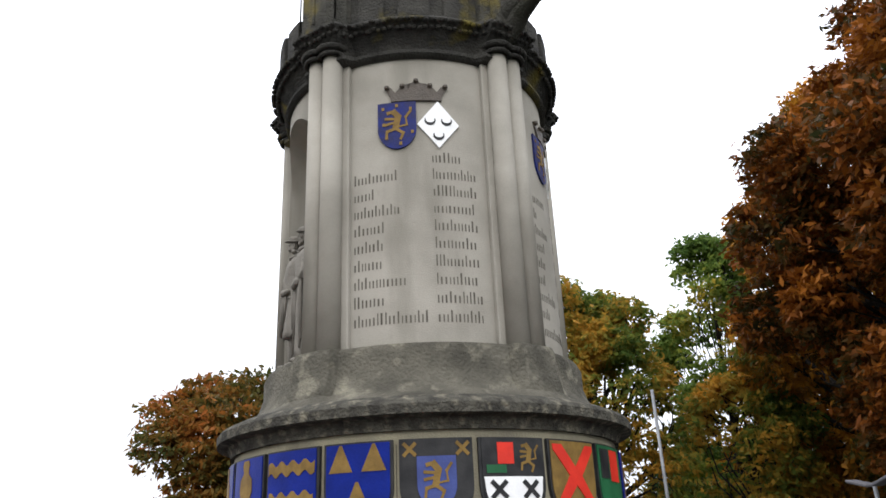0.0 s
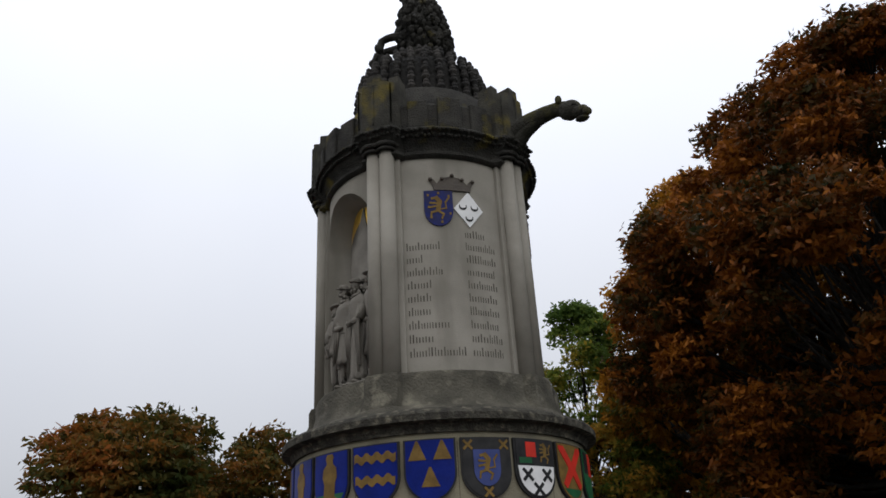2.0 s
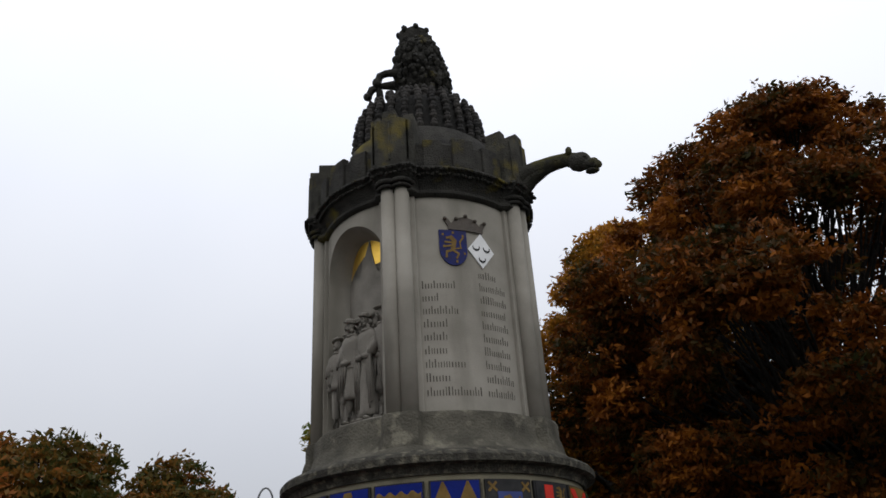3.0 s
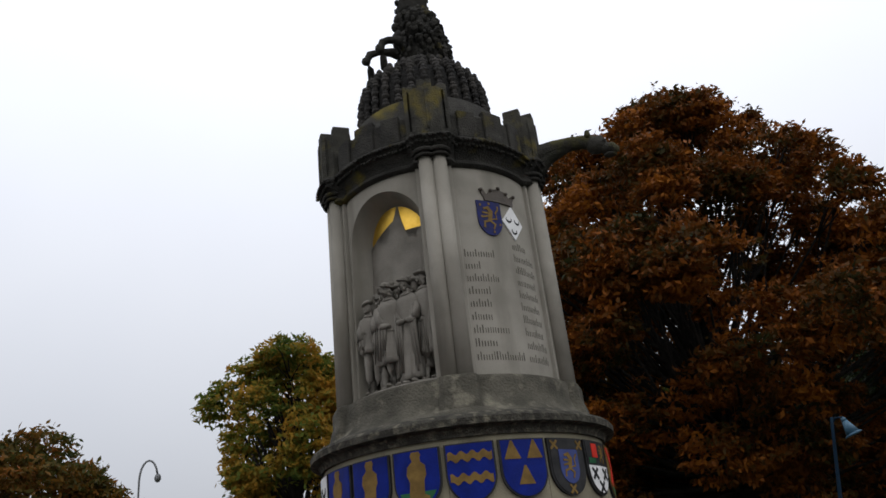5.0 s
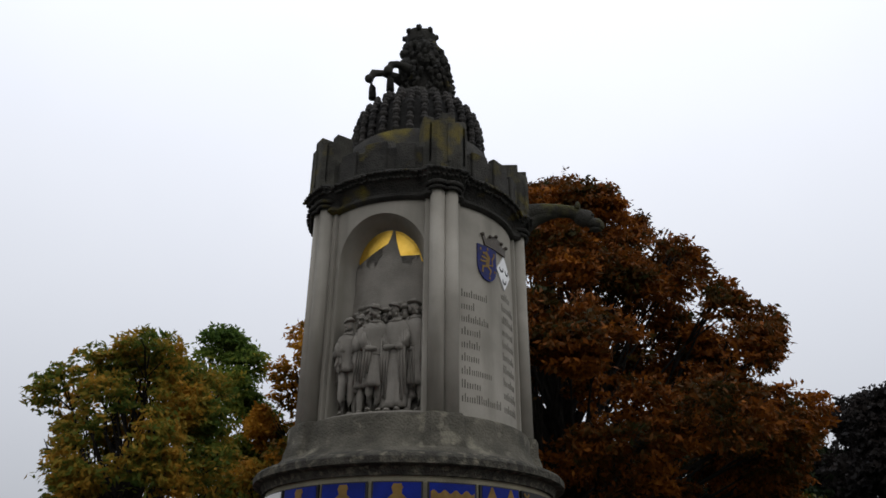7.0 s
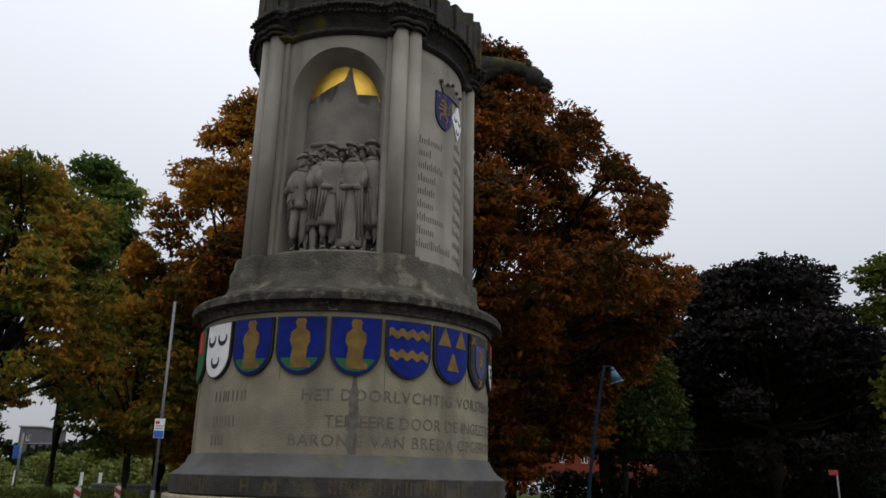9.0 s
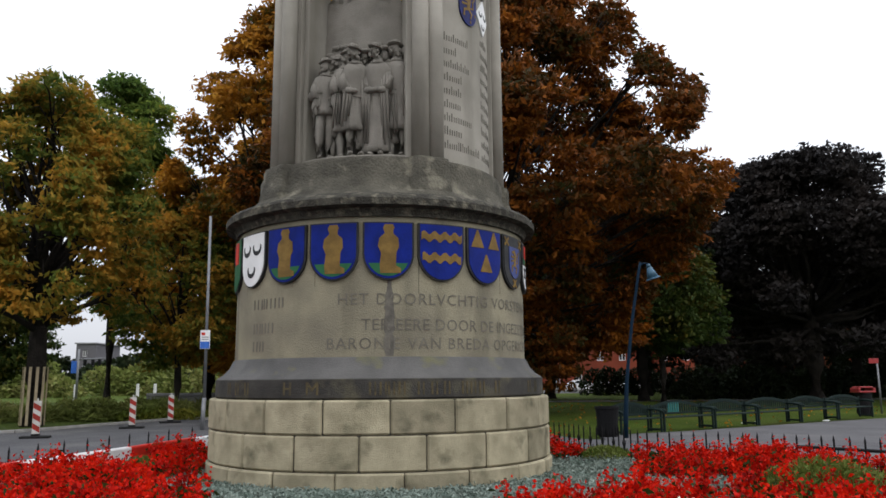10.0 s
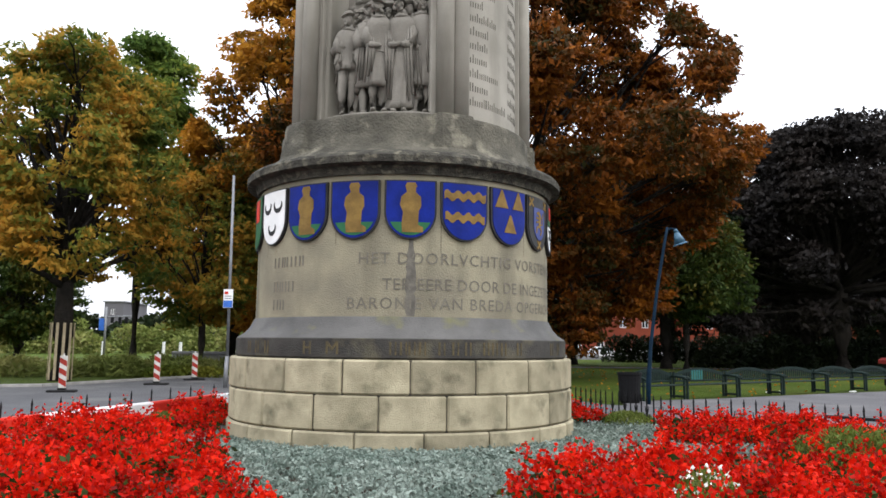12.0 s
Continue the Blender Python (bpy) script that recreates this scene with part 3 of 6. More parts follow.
    # collar and a belt
    ball(bm, m @ Vector((0, -0.01 * s, 1.83 * s)), (0.15 * s, 0.13 * s, 0.05 * s), 2, spin)
    ball(bm, m @ Vector((0, 0, 1.16 * s)), (0.205 * s, 0.14 * s, 0.03 * s), 2, spin)


relief = bmesh.new()
rng_r = random.Random(5)
for a, r, h, turn, hem, wide in ((-35.0, 1.82, 1.74, 50, 0.6, 0.95), (-30.5, 1.99, 1.9, 40, 0.98, 0.95), (-25.5, 1.82, 2.0, 15, 0.5, 0.9), (-19.5, 1.9, 2.04, 30, 0.55, 0.95), (-13.0, 1.99, 2.08, 18, 0.52, 1.0), (-8.0, 1.82, 2.04, 0, 0.2, 0.95), (-2.0, 1.96, 2.1, -10, 0.1, 1.05), (3.5, 1.82, 2.1, -25, 0.3, 0.95), (8.5, 1.92, 2.18, -16, 0.52, 1.05)):
    robed_shape(relief, a, r, 5.52, h, turn, hem, wide, rng_r)
lathe(relief, [(BACK, 5.42), (2.2, 5.42), (2.2, 5.5), (2.13, 5.53), (BACK, 5.56)], NICHE - HALF, NICHE + HALF, 40)
tube(relief, [polar(1.95, -42, 6.72), polar(2.08, -36, 6.74), polar(2.12, -30, 6.8)], [0.1, 0.1, 0.07], 10)
for k in range(60):
    ball(relief, polar(BACK + 0.02, NICHE + rng_r.uniform(-HALF, HALF) * 0.95, rng_r.uniform(7.0, 7.75)), (0.12, 0.12, 0.07), 1)
for v in relief.verts:
    v.co += Vector((noise.noise(v.co * 9), noise.noise(v.co * 9 + Vector((7, 3, 1))), noise.noise(v.co * 9 + Vector((1, 9, 5))))) * 0.016 + Vector((noise.noise(v.co * 24), noise.noise(v.co * 24 + Vector((4, 8, 2))), noise.noise(v.co * 24 + Vector((6, 1, 3))))) * 0.009
relief_ob = part("relief", relief, relief_stone, monument, "carved stone relief of standing robed shapes", True)

# paired colonnettes, rings and capitals at the five corners
col_mesh = bmesh.new()
rod(col_mesh, (0, 0, 5.3), (0, 0, 10.0), 0.158, 0.152, 24)
col = part("colonnette", col_mesh, panel_stone, monument, "slender round limestone colonnette", True, pose(*polar(2.29, CORNERS[0] - 3.4)))
for c in CORNERS:
    for d in (-3.4, 3.4):
        if (c, d) != (CORNERS[0], -3.4):
            part("colonnette", col.data, None, monument, "slender round limestone colonnette", False, pose(*polar(2.29, c + d)))
    bm = bmesh.new()
    for z, r, t in ((9.96, 0.2, 0.035), (10.06, 0.23, 0.05)):
        for d in (-3.4, 3.4):
            o = polar(2.3, c + d, z)
            ring = [o + Vector((r * math.cos(2 * math.pi * j / 16), r * math.sin(2 * math.pi * j / 16), 0)) for j in range(17)]
            tube(bm, ring, [t] * 17, 6)
    part("ring", bm, top_stone, monument, "moulded dark capital ring", True)

for c in CORNERS:
    part("corner_pier", arc_block(c - 9.6, c + 9.6, 2.05, 2.22, 5.4, 10.0, 6, 0.012), panel_stone, monument, "flat limestone pier behind the colonnettes")
corner_swell = lambda a: 0.17 * near_corner(a, 11.5)
string = bmesh.new()
lathe(string, [(2.1, 9.8, 0.2), (2.19, 9.81, 0.6), (2.24, 9.86, 0.8), (2.23, 9.92, 0.8), (2.18, 9.96, 0.8), (2.2, 10.06, 0.9), (2.26, 10.12, 1.0), (2.32, 10.2, 1.15), (2.4, 10.3, 1.15), (2.44, 10.34, 1.1), (2.4, 10.4, 1.0), (2.2, 10.42, 1.0), (1.9, 10.42, 0)], seg=240, swell=corner_swell)
frieze_ob = smooth_by_angle(part("frieze", string, top_stone, monument, "dark carved moulding under the parapet"), 40)
carve = bmesh.new()
rng_c = random.Random(3)
for k in range(170):
    a = 360 / 170 * k
    for z, rr in ((10.22, 2.36), (10.31, 2.44)):
        o = polar(rr + corner_swell(a) * 1.1, a + rng_c.uniform(-0.4, 0.4), z + rng_c.uniform(-0.02, 0.02))
        ball(carve, o, (0.045, 0.045, 0.04), 1, Matrix.Rotation(radians(a), 4, "Z"))
part("carved_leaves", carve, top_stone, frieze_ob, "row of small carved leaves", True)

# parapet
par = bmesh.new()
lathe(par, [(1.7, 10.4, 0), (2.3, 10.4, 0), (2.3, 10.98, 0), (2.26, 11.04, 0), (1.95, 11.06, 0), (1.62, 11.0, 0)], seg=144)
parapet = smooth_by_angle(part("parapet", par, top_stone, monument, "dark stone parapet"), 30)
for c in CORNERS:
    for d, w, h in ((20, 5, 0.12), (36, 6, 0.2), (52, 5, 0.12)):
        part("parapet_block", arc_block(c + d - w, c + d + w, 2.2, 2.36, 10.42, 10.94 + h, 4, 0.02), top_stone, parapet)
pier = bmesh.new()
out = [(-0.46, 0.35), (-0.46, -0.06), (-0.24, -0.27), (0.24, -0.27), (0.46, -0.06), (0.46, 0.35)]
for z0, z1, k in ((10.36, 10.46, 1.06), (10.46, 11.5, 1.0)):
    lo = [pier.verts.new((x * k, y * k, z0)) for x, y in out]
    hi = [pier.verts.new((x * k, y * k, z1)) for x, y in out]
    for j in range(6):
        pier.faces.new((lo[j], lo[(j + 1) % 6], hi[(j + 1) % 6], hi[j]))
    pier.faces.new(hi)
    pier.faces.new(lo[::-1])
for x0, x1, y0, y1 in ((-0.46, -0.24, -0.04, 0.34), (-0.15, 0.15, -0.26, 0.06), (0.24, 0.46, -0.04, 0.34)):
    box(pier, (x0, y0, 11.48), (x1, y1, 11.72), None, 0.02)
for x in (-0.36, 0.0, 0.36):
    box(pier, (x - 0.02, -0.3 if x == 0 else -0.2, 10.5), (x + 0.02, -0.2, 11.45), None, 0.008)
bmesh.ops.recalc_face_normals(pier, faces=pier.faces)
pier_me = None
for c in CORNERS:
    o = polar(2.3, c)
    m = pose(o.x, o.y, 0, 0, 0, c)
    if pier_me is None:
        first = part("turret", pier, turret_stone, monument, "crenellated corner turret with lichen", False, m)
        pier_me = first.data
    else:
        part("turret", pier_me, None, monument, "crenellated corner turret with lichen", False, m)

# scaled roof
roof = bmesh.new()
ROOF = [(1.9, 11.02), (1.55, 11.55), (1.47, 11.9), (1.46, 12.3), (1.43, 12.65), (1.35, 12.92), (1.18, 13.14), (0.95, 13.3), (0.7, 13.4), (0.3, 13.46), (0.0, 13.46)]
lathe(roof, ROOF[:-1], seg=96)
roof_ob = smooth_by_angle(part("roof", roof, roof_gap, monument, "dark domed roof covered in stone knobs"), 50)

skirt = bmesh.new()
lathe(skirt, [(2.02, 11.0), (1.78, 11.55), (1.7, 11.86), (1.63, 11.93), (1.45, 11.95)], seg=96)
smooth_by_angle(part("roof_skirt", skirt, top_stone, roof_ob, "plain sloping stone foot of the roof"), 40)


def roof_radius(z):
    for (r0, z0), (r1, z1) in zip(ROOF, ROOF[1:]):
        if z0 <= z <= z1:
            return r0 + (r1 - r0) * (z - z0) / (z1 - z0)
    return 0.3


knob = bmesh.new()
for z0, z1, r0, r1 in ((-0.12, 0.0, 0.05, 0.045), (0.0, 0.05, 0.055, 0.085), (0.05, 0.1, 0.085, 0.076), (0.1, 0.13, 0.05, 0.05), (0.13, 0.18, 0.064, 0.056), (0.18, 0.22, 0.05, 0.02)):
    rod(knob, (0, 0, z0), (0, 0, z1), r0, r1, 8)
knob_me = None
for row, z in enumerate((11.98, 12.22, 12.46, 12.69, 12.9, 13.08, 13.22, 13.33)):
    r = roof_radius(z) + 0.07
    count = 30 if row < 5 else 30 - 6 * (row - 4)
    for k in range(count):
        a = 360 * k / count + (0 if row < 5 else 4 * row)
        o = polar(r, a, z)
        m = pose(*o, 0, 0, a) @ pose(0, 0, 0, 2 + max(0, row - 4) * 3, 0, 0) @ Matrix.Diagonal((1.12, 1.12, 1.1, 1))
        if knob_me is None:
            knob_me = part("knob", knob, knob_stone, roof_ob, "", False, m).data
        else:
            part("knob", knob_me, None, roof_ob, "", False, m)

# seated beast with crown on the top, one plain mesh
lion = bmesh.new()
lathe(lion, [(0.6, 13.2), (0.66, 13.5), (0.7, 13.72), (0.66, 13.85), (0.0, 13.9)], seg=28)
ball(lion, (0.2, 0.08, 14.2), (0.64, 0.6, 0.72), 3)
ball(lion, (0.18, 0.02, 14.85), (0.54, 0.52, 0.6), 3)
ball(lion, (0.1, -0.02, 15.4), (0.4, 0.4, 0.38), 3)
rl = random.Random(9)
# locks of the mane, in rows that overlap downwards
for row in range(12):
    z = 13.85 + 0.155 * row
    r = float(np.interp(z, [13.8, 14.3, 14.8, 15.2, 15.45, 15.65], [0.62, 0.66, 0.6, 0.52, 0.44, 0.34]))
    for k in range(19):
        t = 2 * math.pi * (k + 0.5 * (row % 2)) / 19 + rl.uniform(-0.2, 0.2)
        o = Vector((0.2 - 0.06 * (z - 14.0), 0.04, z + rl.uniform(-0.07, 0.07)))
        d = Vector((math.cos(t), math.sin(t), 0))
        tube(lion, [o + d * (r - 0.07) + Vector((0, 0, 0.13)), o + d * r, o + d * (r + 0.015) + Vector((0, 0, -0.1)), o + d * (r - 0.02) + Vector((0, 0, -0.2))], [0.045, 0.07, rl.uniform(0.05, 0.075), 0.025], 6)
fwd = Vector((math.sin(radians(-62)), -math.cos(radians(-62)), 0))
ball(lion, Vector((0.08, -0.03, 15.42)) + fwd * 0.36, (0.2, 0.2, 0.22), 2)
ball(lion, Vector((0.08, -0.03, 15.2)) + fwd * 0.5, (0.14, 0.14, 0.12), 2)
ball(lion, Vector((0.08, -0.03, 15.06)) + fwd * 0.44, (0.11, 0.11, 0.07), 2)
ball(lion, Vector((0.1, -0.03, 14.78)) + fwd * 0.42, (0.26, 0.26, 0.32), 2)
for sx, far in ((-0.22, 1.0), (0.25, 0.65)):
    side = Vector((-fwd.y, fwd.x, 0)) * sx
    s0 = Vector((0.05, -0.03, 14.5)) + side + fwd * 0.35
    tube(lion, [s0, s0 + fwd * far * 0.3 + Vector((0, 0, 0.1)), s0 + fwd * far * 0.6 + Vector((0, 0, 0.12)), s0 + fwd * far * 0.84 + Vector((0, 0, 0.04)), s0 + fwd * far * 0.93 + Vector((0, 0, -0.16)), s0 + fwd * far * 0.86 + Vector((0, 0, -0.42)), s0 + fwd * far * 0.84 + Vector((0, 0, -0.75))], [0.16, 0.115, 0.1, 0.1, 0.095, 0.085, 0.1], 10)
    ball(lion, s0 + fwd * far * 0.95 + Vector((0, 0, -0.16)), (0.12, 0.12, 0.12), 2)
lathe(lion, [(0.3, 15.6), (0.37, 15.68), (0.35, 15.76), (0.41, 15.9), (0.38, 15.98), (0.22, 16.05), (0.0, 16.12)], seg=24)
for k in range(8):
    ball(lion, polar(0.4, 45 * k, 15.96), (0.085, 0.085, 0.1), 1)
ball(lion, (0.04, 0, 16.14), 0.08, 1)
for v in lion.verts:
    if v.co.z > 14.3:
        v.co += Vector((noise.noise(v.co * 5), noise.noise(v.co * 5 + Vector((7, 3, 1))), noise.noise(v.co * 5 + Vector((1, 9, 5))))) * 0.035
part("crowned_lion", lion, top_stone, monument, "crowned seated stone lion on the roof", True)

# one gargoyle
gar = bmesh.new()
c = CORNERS[1]
radial = polar(1, c)
cross_dir = Vector((-radial.y, radial.x, 0))
P = lambda r, z, s=0.0: radial * (r + 0.02 * max(0, r - 2.6)) + cross_dir * s + Vector((0, 0, z - 0.03 - 0.23 * max(0, r - 2.6)))
tube(gar, [P(2.2, 10.6), P(2.55, 10.68), P(2.9, 10.82), P(3.25, 10.92), P(3.55, 10.95), P(3.8, 10.87)], [0.3, 0.24, 0.19, 0.165, 0.16, 0.17], 12)
tube(gar, [P(2.25, 10.2), P(2.5, 10.36), P(2.75, 10.6), P(3.05, 10.78), P(3.3, 10.86)], [0.16, 0.16, 0.15, 0.12, 0.08], 10)
ball(gar, P(3.82, 10.85), (0.23, 0.2, 0.2), 3)
ball(gar, P(4.02, 10.76), (0.19, 0.16, 0.13), 2)
ball(gar, P(4.17, 10.73), (0.09, 0.12, 0.085), 2)
ball(gar, P(4.05, 10.6), (0.14, 0.12, 0.05), 2)
for s in (-0.15, 0.15):
    ball(gar, P(3.66, 11.06, s), (0.08, 0.06, 0.1), 2)
    ball(gar, P(3.98, 10.9, s * 0.8), (0.06, 0.06, 0.05), 1)
for v in gar.verts:
    v.co += Vector((noise.noise(v.co * 6), noise.noise(v.co * 6 + Vector((7, 3, 1))), noise.noise(v.co * 6 + Vector((1, 9, 5))))) * 0.03
part("gargoyle", gar, mossy_stone, monument, "projecting mossy stone beast spout", True)

# ---- painted shields round the drum ----
R_SH = 2.75
SH0, SHSTEP = -34.1, 18.62
Z_TOP, SH_W, SH_H = 4.2, 0.82, 0.95


def shield_outline(w, h, n=14, square=0.55):
    pts = [(-w / 2, 0)]
    for k in range(n + 1):
        t = math.pi * k / n
        pts.append((-w / 2 * math.cos(t), -h * square - h * (1 - square) * math.sin(t) ** 0.9))
    return pts + [(w / 2, 0)]


def plate(parent, name, outline, a, z, r, depth, mat, label=""):
    """A curved plate: outline cut into narrow upright strips round the drum."""
    bm = bmesh.new()
    on_drum(bm, outline, a, z, r, depth)
    bmesh.ops.recalc_face_normals(bm, faces=bm.faces)
    return part(name, bm, mat, parent, label)


def strip_shield(parent, a, z, w, h, r, depth, mat, name, label=""):
    bm = bmesh.new()
    n = 20
    bottom = lambda u: -h * 0.55 - h * 0.45 * math.sqrt(max(0.0, 1 - (2 * u / w) ** 2))
    us = [-w / 2 * math.cos(math.pi * k / n) for k in range(n + 1)]
    P3 = lambda u, v, d: polar(r + d, a + math.degrees(u / r), z + v)
    for u0, u1 in zip(us, us[1:]):
        bm.faces.new([bm.verts.new(P3(u, v, depth)) for u, v in ((u0, bottom(u0)), (u1, bottom(u1)), (u1, 0), (u0, 0))])
        bm.faces.new([bm.verts.new(P3(u, bottom(u), d)) for u, d in ((u1, depth), (u0, depth), (u0, 0), (u1, 0))])
        bm.faces.new([bm.verts.new(P3(u, 0, d)) for u, d in ((u0, depth), (u1, depth), (u1, 0), (u0, 0))])
    for u in (us[0], us[-1]):
        bm.faces.new([bm.verts.new(P3(u, v, d)) for v, d in ((bottom(u), depth), (0, depth), (0, 0), (bottom(u), 0))])
    bmesh.ops.remove_doubles(bm, verts=bm.verts, dist=0.001)
    bmesh.ops.recalc_face_normals(bm, faces=bm.faces)
    return part(name, bm, mat, parent, label)


def moon(cx, cy, r, n=14):
    """The strokes of an upward crescent, thin at its horns."""
    o, i = [], []
    for k in range(n + 1):
        t = math.pi * (0.9 + 1.2 * k / n)
        o.append((cx + r * math.cos(t), cy + r * math.sin(t)))
        i.append((cx + r * 0.8 * math.cos(t), cy + r * (0.3 + 0.72 * math.sin(t)) - 0.1 * r * abs(math.cos(t))))
    return [(o[k], o[k + 1], i[k + 1], i[k]) for k in range(n)]


def cross_mark(cx, cy, s, w=0.2):
    """The two strokes of a slanted cross."""
    out = []
    for t in (math.pi / 4, 3 * math.pi / 4):
        dx, dy = math.cos(t) * s, math.sin(t) * s
        nx, ny = -dy * w, dx * w
        out.append(((cx - dx - nx, cy - dy - ny), (cx + dx - nx, cy + dy - ny), (cx + dx + nx, cy + dy + ny), (cx - dx + nx, cy - dy + ny)))
    return out


def strokes_plate(parent, name, strokes, a, z, r, depth, mat):
    bm = bmesh.new()
    for j, s in enumerate(strokes):
        on_drum(bm, list(s), a, z, r, depth + 0.001 * (j % 2))
    bmesh.ops.recalc_face_normals(bm, faces=bm.faces)
    return part(name, bm, mat, parent)


def beast_plate(parent, a, z, r, cx, cy, s, mat):
    """A thin rampant shape out of narrow strokes, plain."""
    bm = bmesh.new()
    strokes = [((-0.1, -0.35), (0.1, 0.5), 0.17), ((0.08, 0.45), (-0.2, 0.8), 0.17), ((-0.2, 0.78), (-0.5, 0.7), 0.1), ((0.0, 0.3), (-0.62, 0.35), 0.08), ((0.0, 0.1), (-0.62, -0.02), 0.08), ((-0.05, -0.3), (-0.55, -0.45), 0.09), ((-0.55, -0.45), (-0.6, -0.85), 0.07), ((0.0, -0.35), (0.35, -0.6), 0.09), ((0.35, -0.6), (0.2, -0.95), 0.07), ((0.05, -0.2), (0.55, -0.1), 0.05), ((0.55, -0.1), (0.5, 0.4), 0.05), ((0.5, 0.4), (0.75, 0.75), 0.07)]
    for (x0, y0), (x1, y1), w in strokes:
        d = Vector((x1 - x0, y1 - y0)).normalized()
        n = Vector((-d.y, d.x)) * w
        e = d * 0.06
        on_drum(bm, [(cx + x * s, cy + y * s) for x, y in ((x0 - e.x + n.x, y0 - e.y + n.y), (x0 - e.x - n.x, y0 - e.y - n.y), (x1 + e.x - n.x, y1 + e.y - n.y), (x1 + e.x + n.x, y1 + e.y + n.y))], a, z, r, 0.008)
    return part("gold_beast", bm, mat, parent)


def painted_shield(k):
    a = SH0 + SHSTEP * k
    kind = {-1: "moons", -2: "green", 0: "figure", 1: "figure", 2: "figure", 3: "waves", 4: "peaks", 5: "inner", 6: "crosses", 7: "saltire", 8: "green"}.get(k, "figure" if k % 2 else "waves")
    field = {"moons": white_paint, "green": green_paint, "figure": blue_paint, "waves": blue_paint, "peaks": blue_paint, "inner": black_paint, "crosses": black_paint, "saltire": gold_paint}[kind]
    words = {"moons": "white shield with three black crescents", "green": "green and red painted shield", "figure": "blue shield with a plain gold upright shape", "waves": "blue shield with two wavy gold bars", "peaks": "blue shield with three gold triangles", "inner": "black shield with a small blue shield", "crosses": "black and white shield with three crosses", "saltire": "gold shield with a red diagonal cross"}[kind]
    sh = strip_shield(monument, a, Z_TOP, SH_W, SH_H, R_SH - 0.02, 0.06, black_paint, "shield", words)
    strip_shield(sh, a, Z_TOP - 0.02, SH_W - 0.05, SH_H - 0.045, R_SH + 0.04, 0.012, field, "field")
    R = R_SH + 0.05
    add = lambda name, pts, mat, d=0.01: plate(sh, name, pts, a, Z_TOP, R, d, mat)
    if kind == "moons":
        for x, y in ((-0.18, -0.27), (0.18, -0.27), (0.0, -0.65)):
            strokes_plate(sh, "crescent", moon(x, y, 0.135), a, Z_TOP, R, 0.01, black_paint)
    elif kind == "figure":
        add("gold_shape", [(-0.13, -0.84), (0.2, -0.84), (0.2, -0.76), (0.12, -0.72), (0.13, -0.5), (0.17, -0.42), (0.16, -0.27), (0.08, -0.2), (0.08, -0.13), (0.1, -0.1), (0.07, -0.04), (-0.06, -0.04), (-0.09, -0.1), (-0.06, -0.19), (-0.15, -0.27), (-0.17, -0.4), (-0.12, -0.52), (-0.14, -0.7)], gold_paint)
        low = [(u * 0.93, v) for u, v in shield_outline(SH_W - 0.06, SH_H - 0.06, 14) if v < -0.66]
        add("green_foot", low, green_paint, 0.006)
    elif kind == "waves":
        for y in (-0.22, -0.57):
            n = 36
            wave = lambda u: 0.03 * math.sin(u * 34)
            half = 0.37 if y > -0.4 else 0.35
            us = [-half + 2 * half * k / n for k in range(n + 1)]
            bm = bmesh.new()
            for u0, u1 in zip(us, us[1:]):
                w, w1 = wave(u0), wave(u1)
                on_drum(bm, [(u0, y - 0.065 + w), (u1, y - 0.065 + w1), (u1, y + 0.065 + w1), (u0, y + 0.065 + w)], a, Z_TOP, R, 0.01)
            part("wavy_bar", bm, gold_paint, sh)
    elif kind == "peaks":
        for x, y in ((-0.2, -0.33), (0.2, -0.33), (0.0, -0.74)):
            add("triangle", [(x - 0.145, y), (x + 0.145, y), (x + 0.015, y + 0.3), (x - 0.015, y + 0.3)], gold_paint)
    elif kind == "inner":
        strip_shield(sh, a, Z_TOP - 0.2, 0.44, 0.56, R, 0.014, pale_blue_paint, "small_shield")
        beast_plate(sh, a, Z_TOP, R + 0.014, 0, -0.45, 0.22, gold_paint)
        for x, y in ((-0.3, -0.12), (0.3, -0.12), (0.0, -0.85)):
            strokes_plate(sh, "gold_cross", cross_mark(x, y, 0.1), a, Z_TOP, R, 0.01, gold_paint)
    elif kind == "crosses":
        low = [(u * 0.95, v) for u, v in shield_outline(SH_W - 0.05, SH_H - 0.05, 14) if v < -0.4]
        add("white_half", [(-0.375, -0.44)] + low + [(0.375, -0.44)], white_paint, 0.008)
        for x, y in ((-0.2, -0.58), (0.2, -0.58), (0.0, -0.8)):
            strokes_plate(sh, "black_cross", cross_mark(x, y, 0.13), a, Z_TOP, R + 0.008, 0.008, black_paint)
        add("red_square", [(-0.2, -0.3), (0.0, -0.3), (0.0, -0.06), (-0.2, -0.06)], red_paint)
        add("green_square", [(-0.34, -0.4), (-0.1, -0.4), (-0.1, -0.31), (-0.34, -0.31)], green_paint)
        beast_plate(sh, a, Z_TOP, R, 0.2, -0.22, 0.17, gold_paint)
    elif kind == "saltire":
        low = [(u * 0.93, v) for u, v in shield_outline(SH_W - 0.06, SH_H - 0.06, 14) if v < -0.7]
        add("green_foot", low, green_paint, 0.006)
        add("red_saltire", [(-0.36, -0.06), (-0.22, -0.06), (0.0, -0.32), (0.22, -0.06), (0.36, -0.06), (0.36, -0.12), (0.11, -0.42), (0.3, -0.68), (0.22, -0.76), (0.0, -0.53), (-0.22, -0.76), (-0.3, -0.68), (-0.11, -0.42), (-0.36, -0.12)], red_paint, 0.012)
    else:
        add("red_bar", [(-0.05, -0.45), (0.25, -0.45), (0.25, -0.06), (-0.05, -0.06)], red_paint)
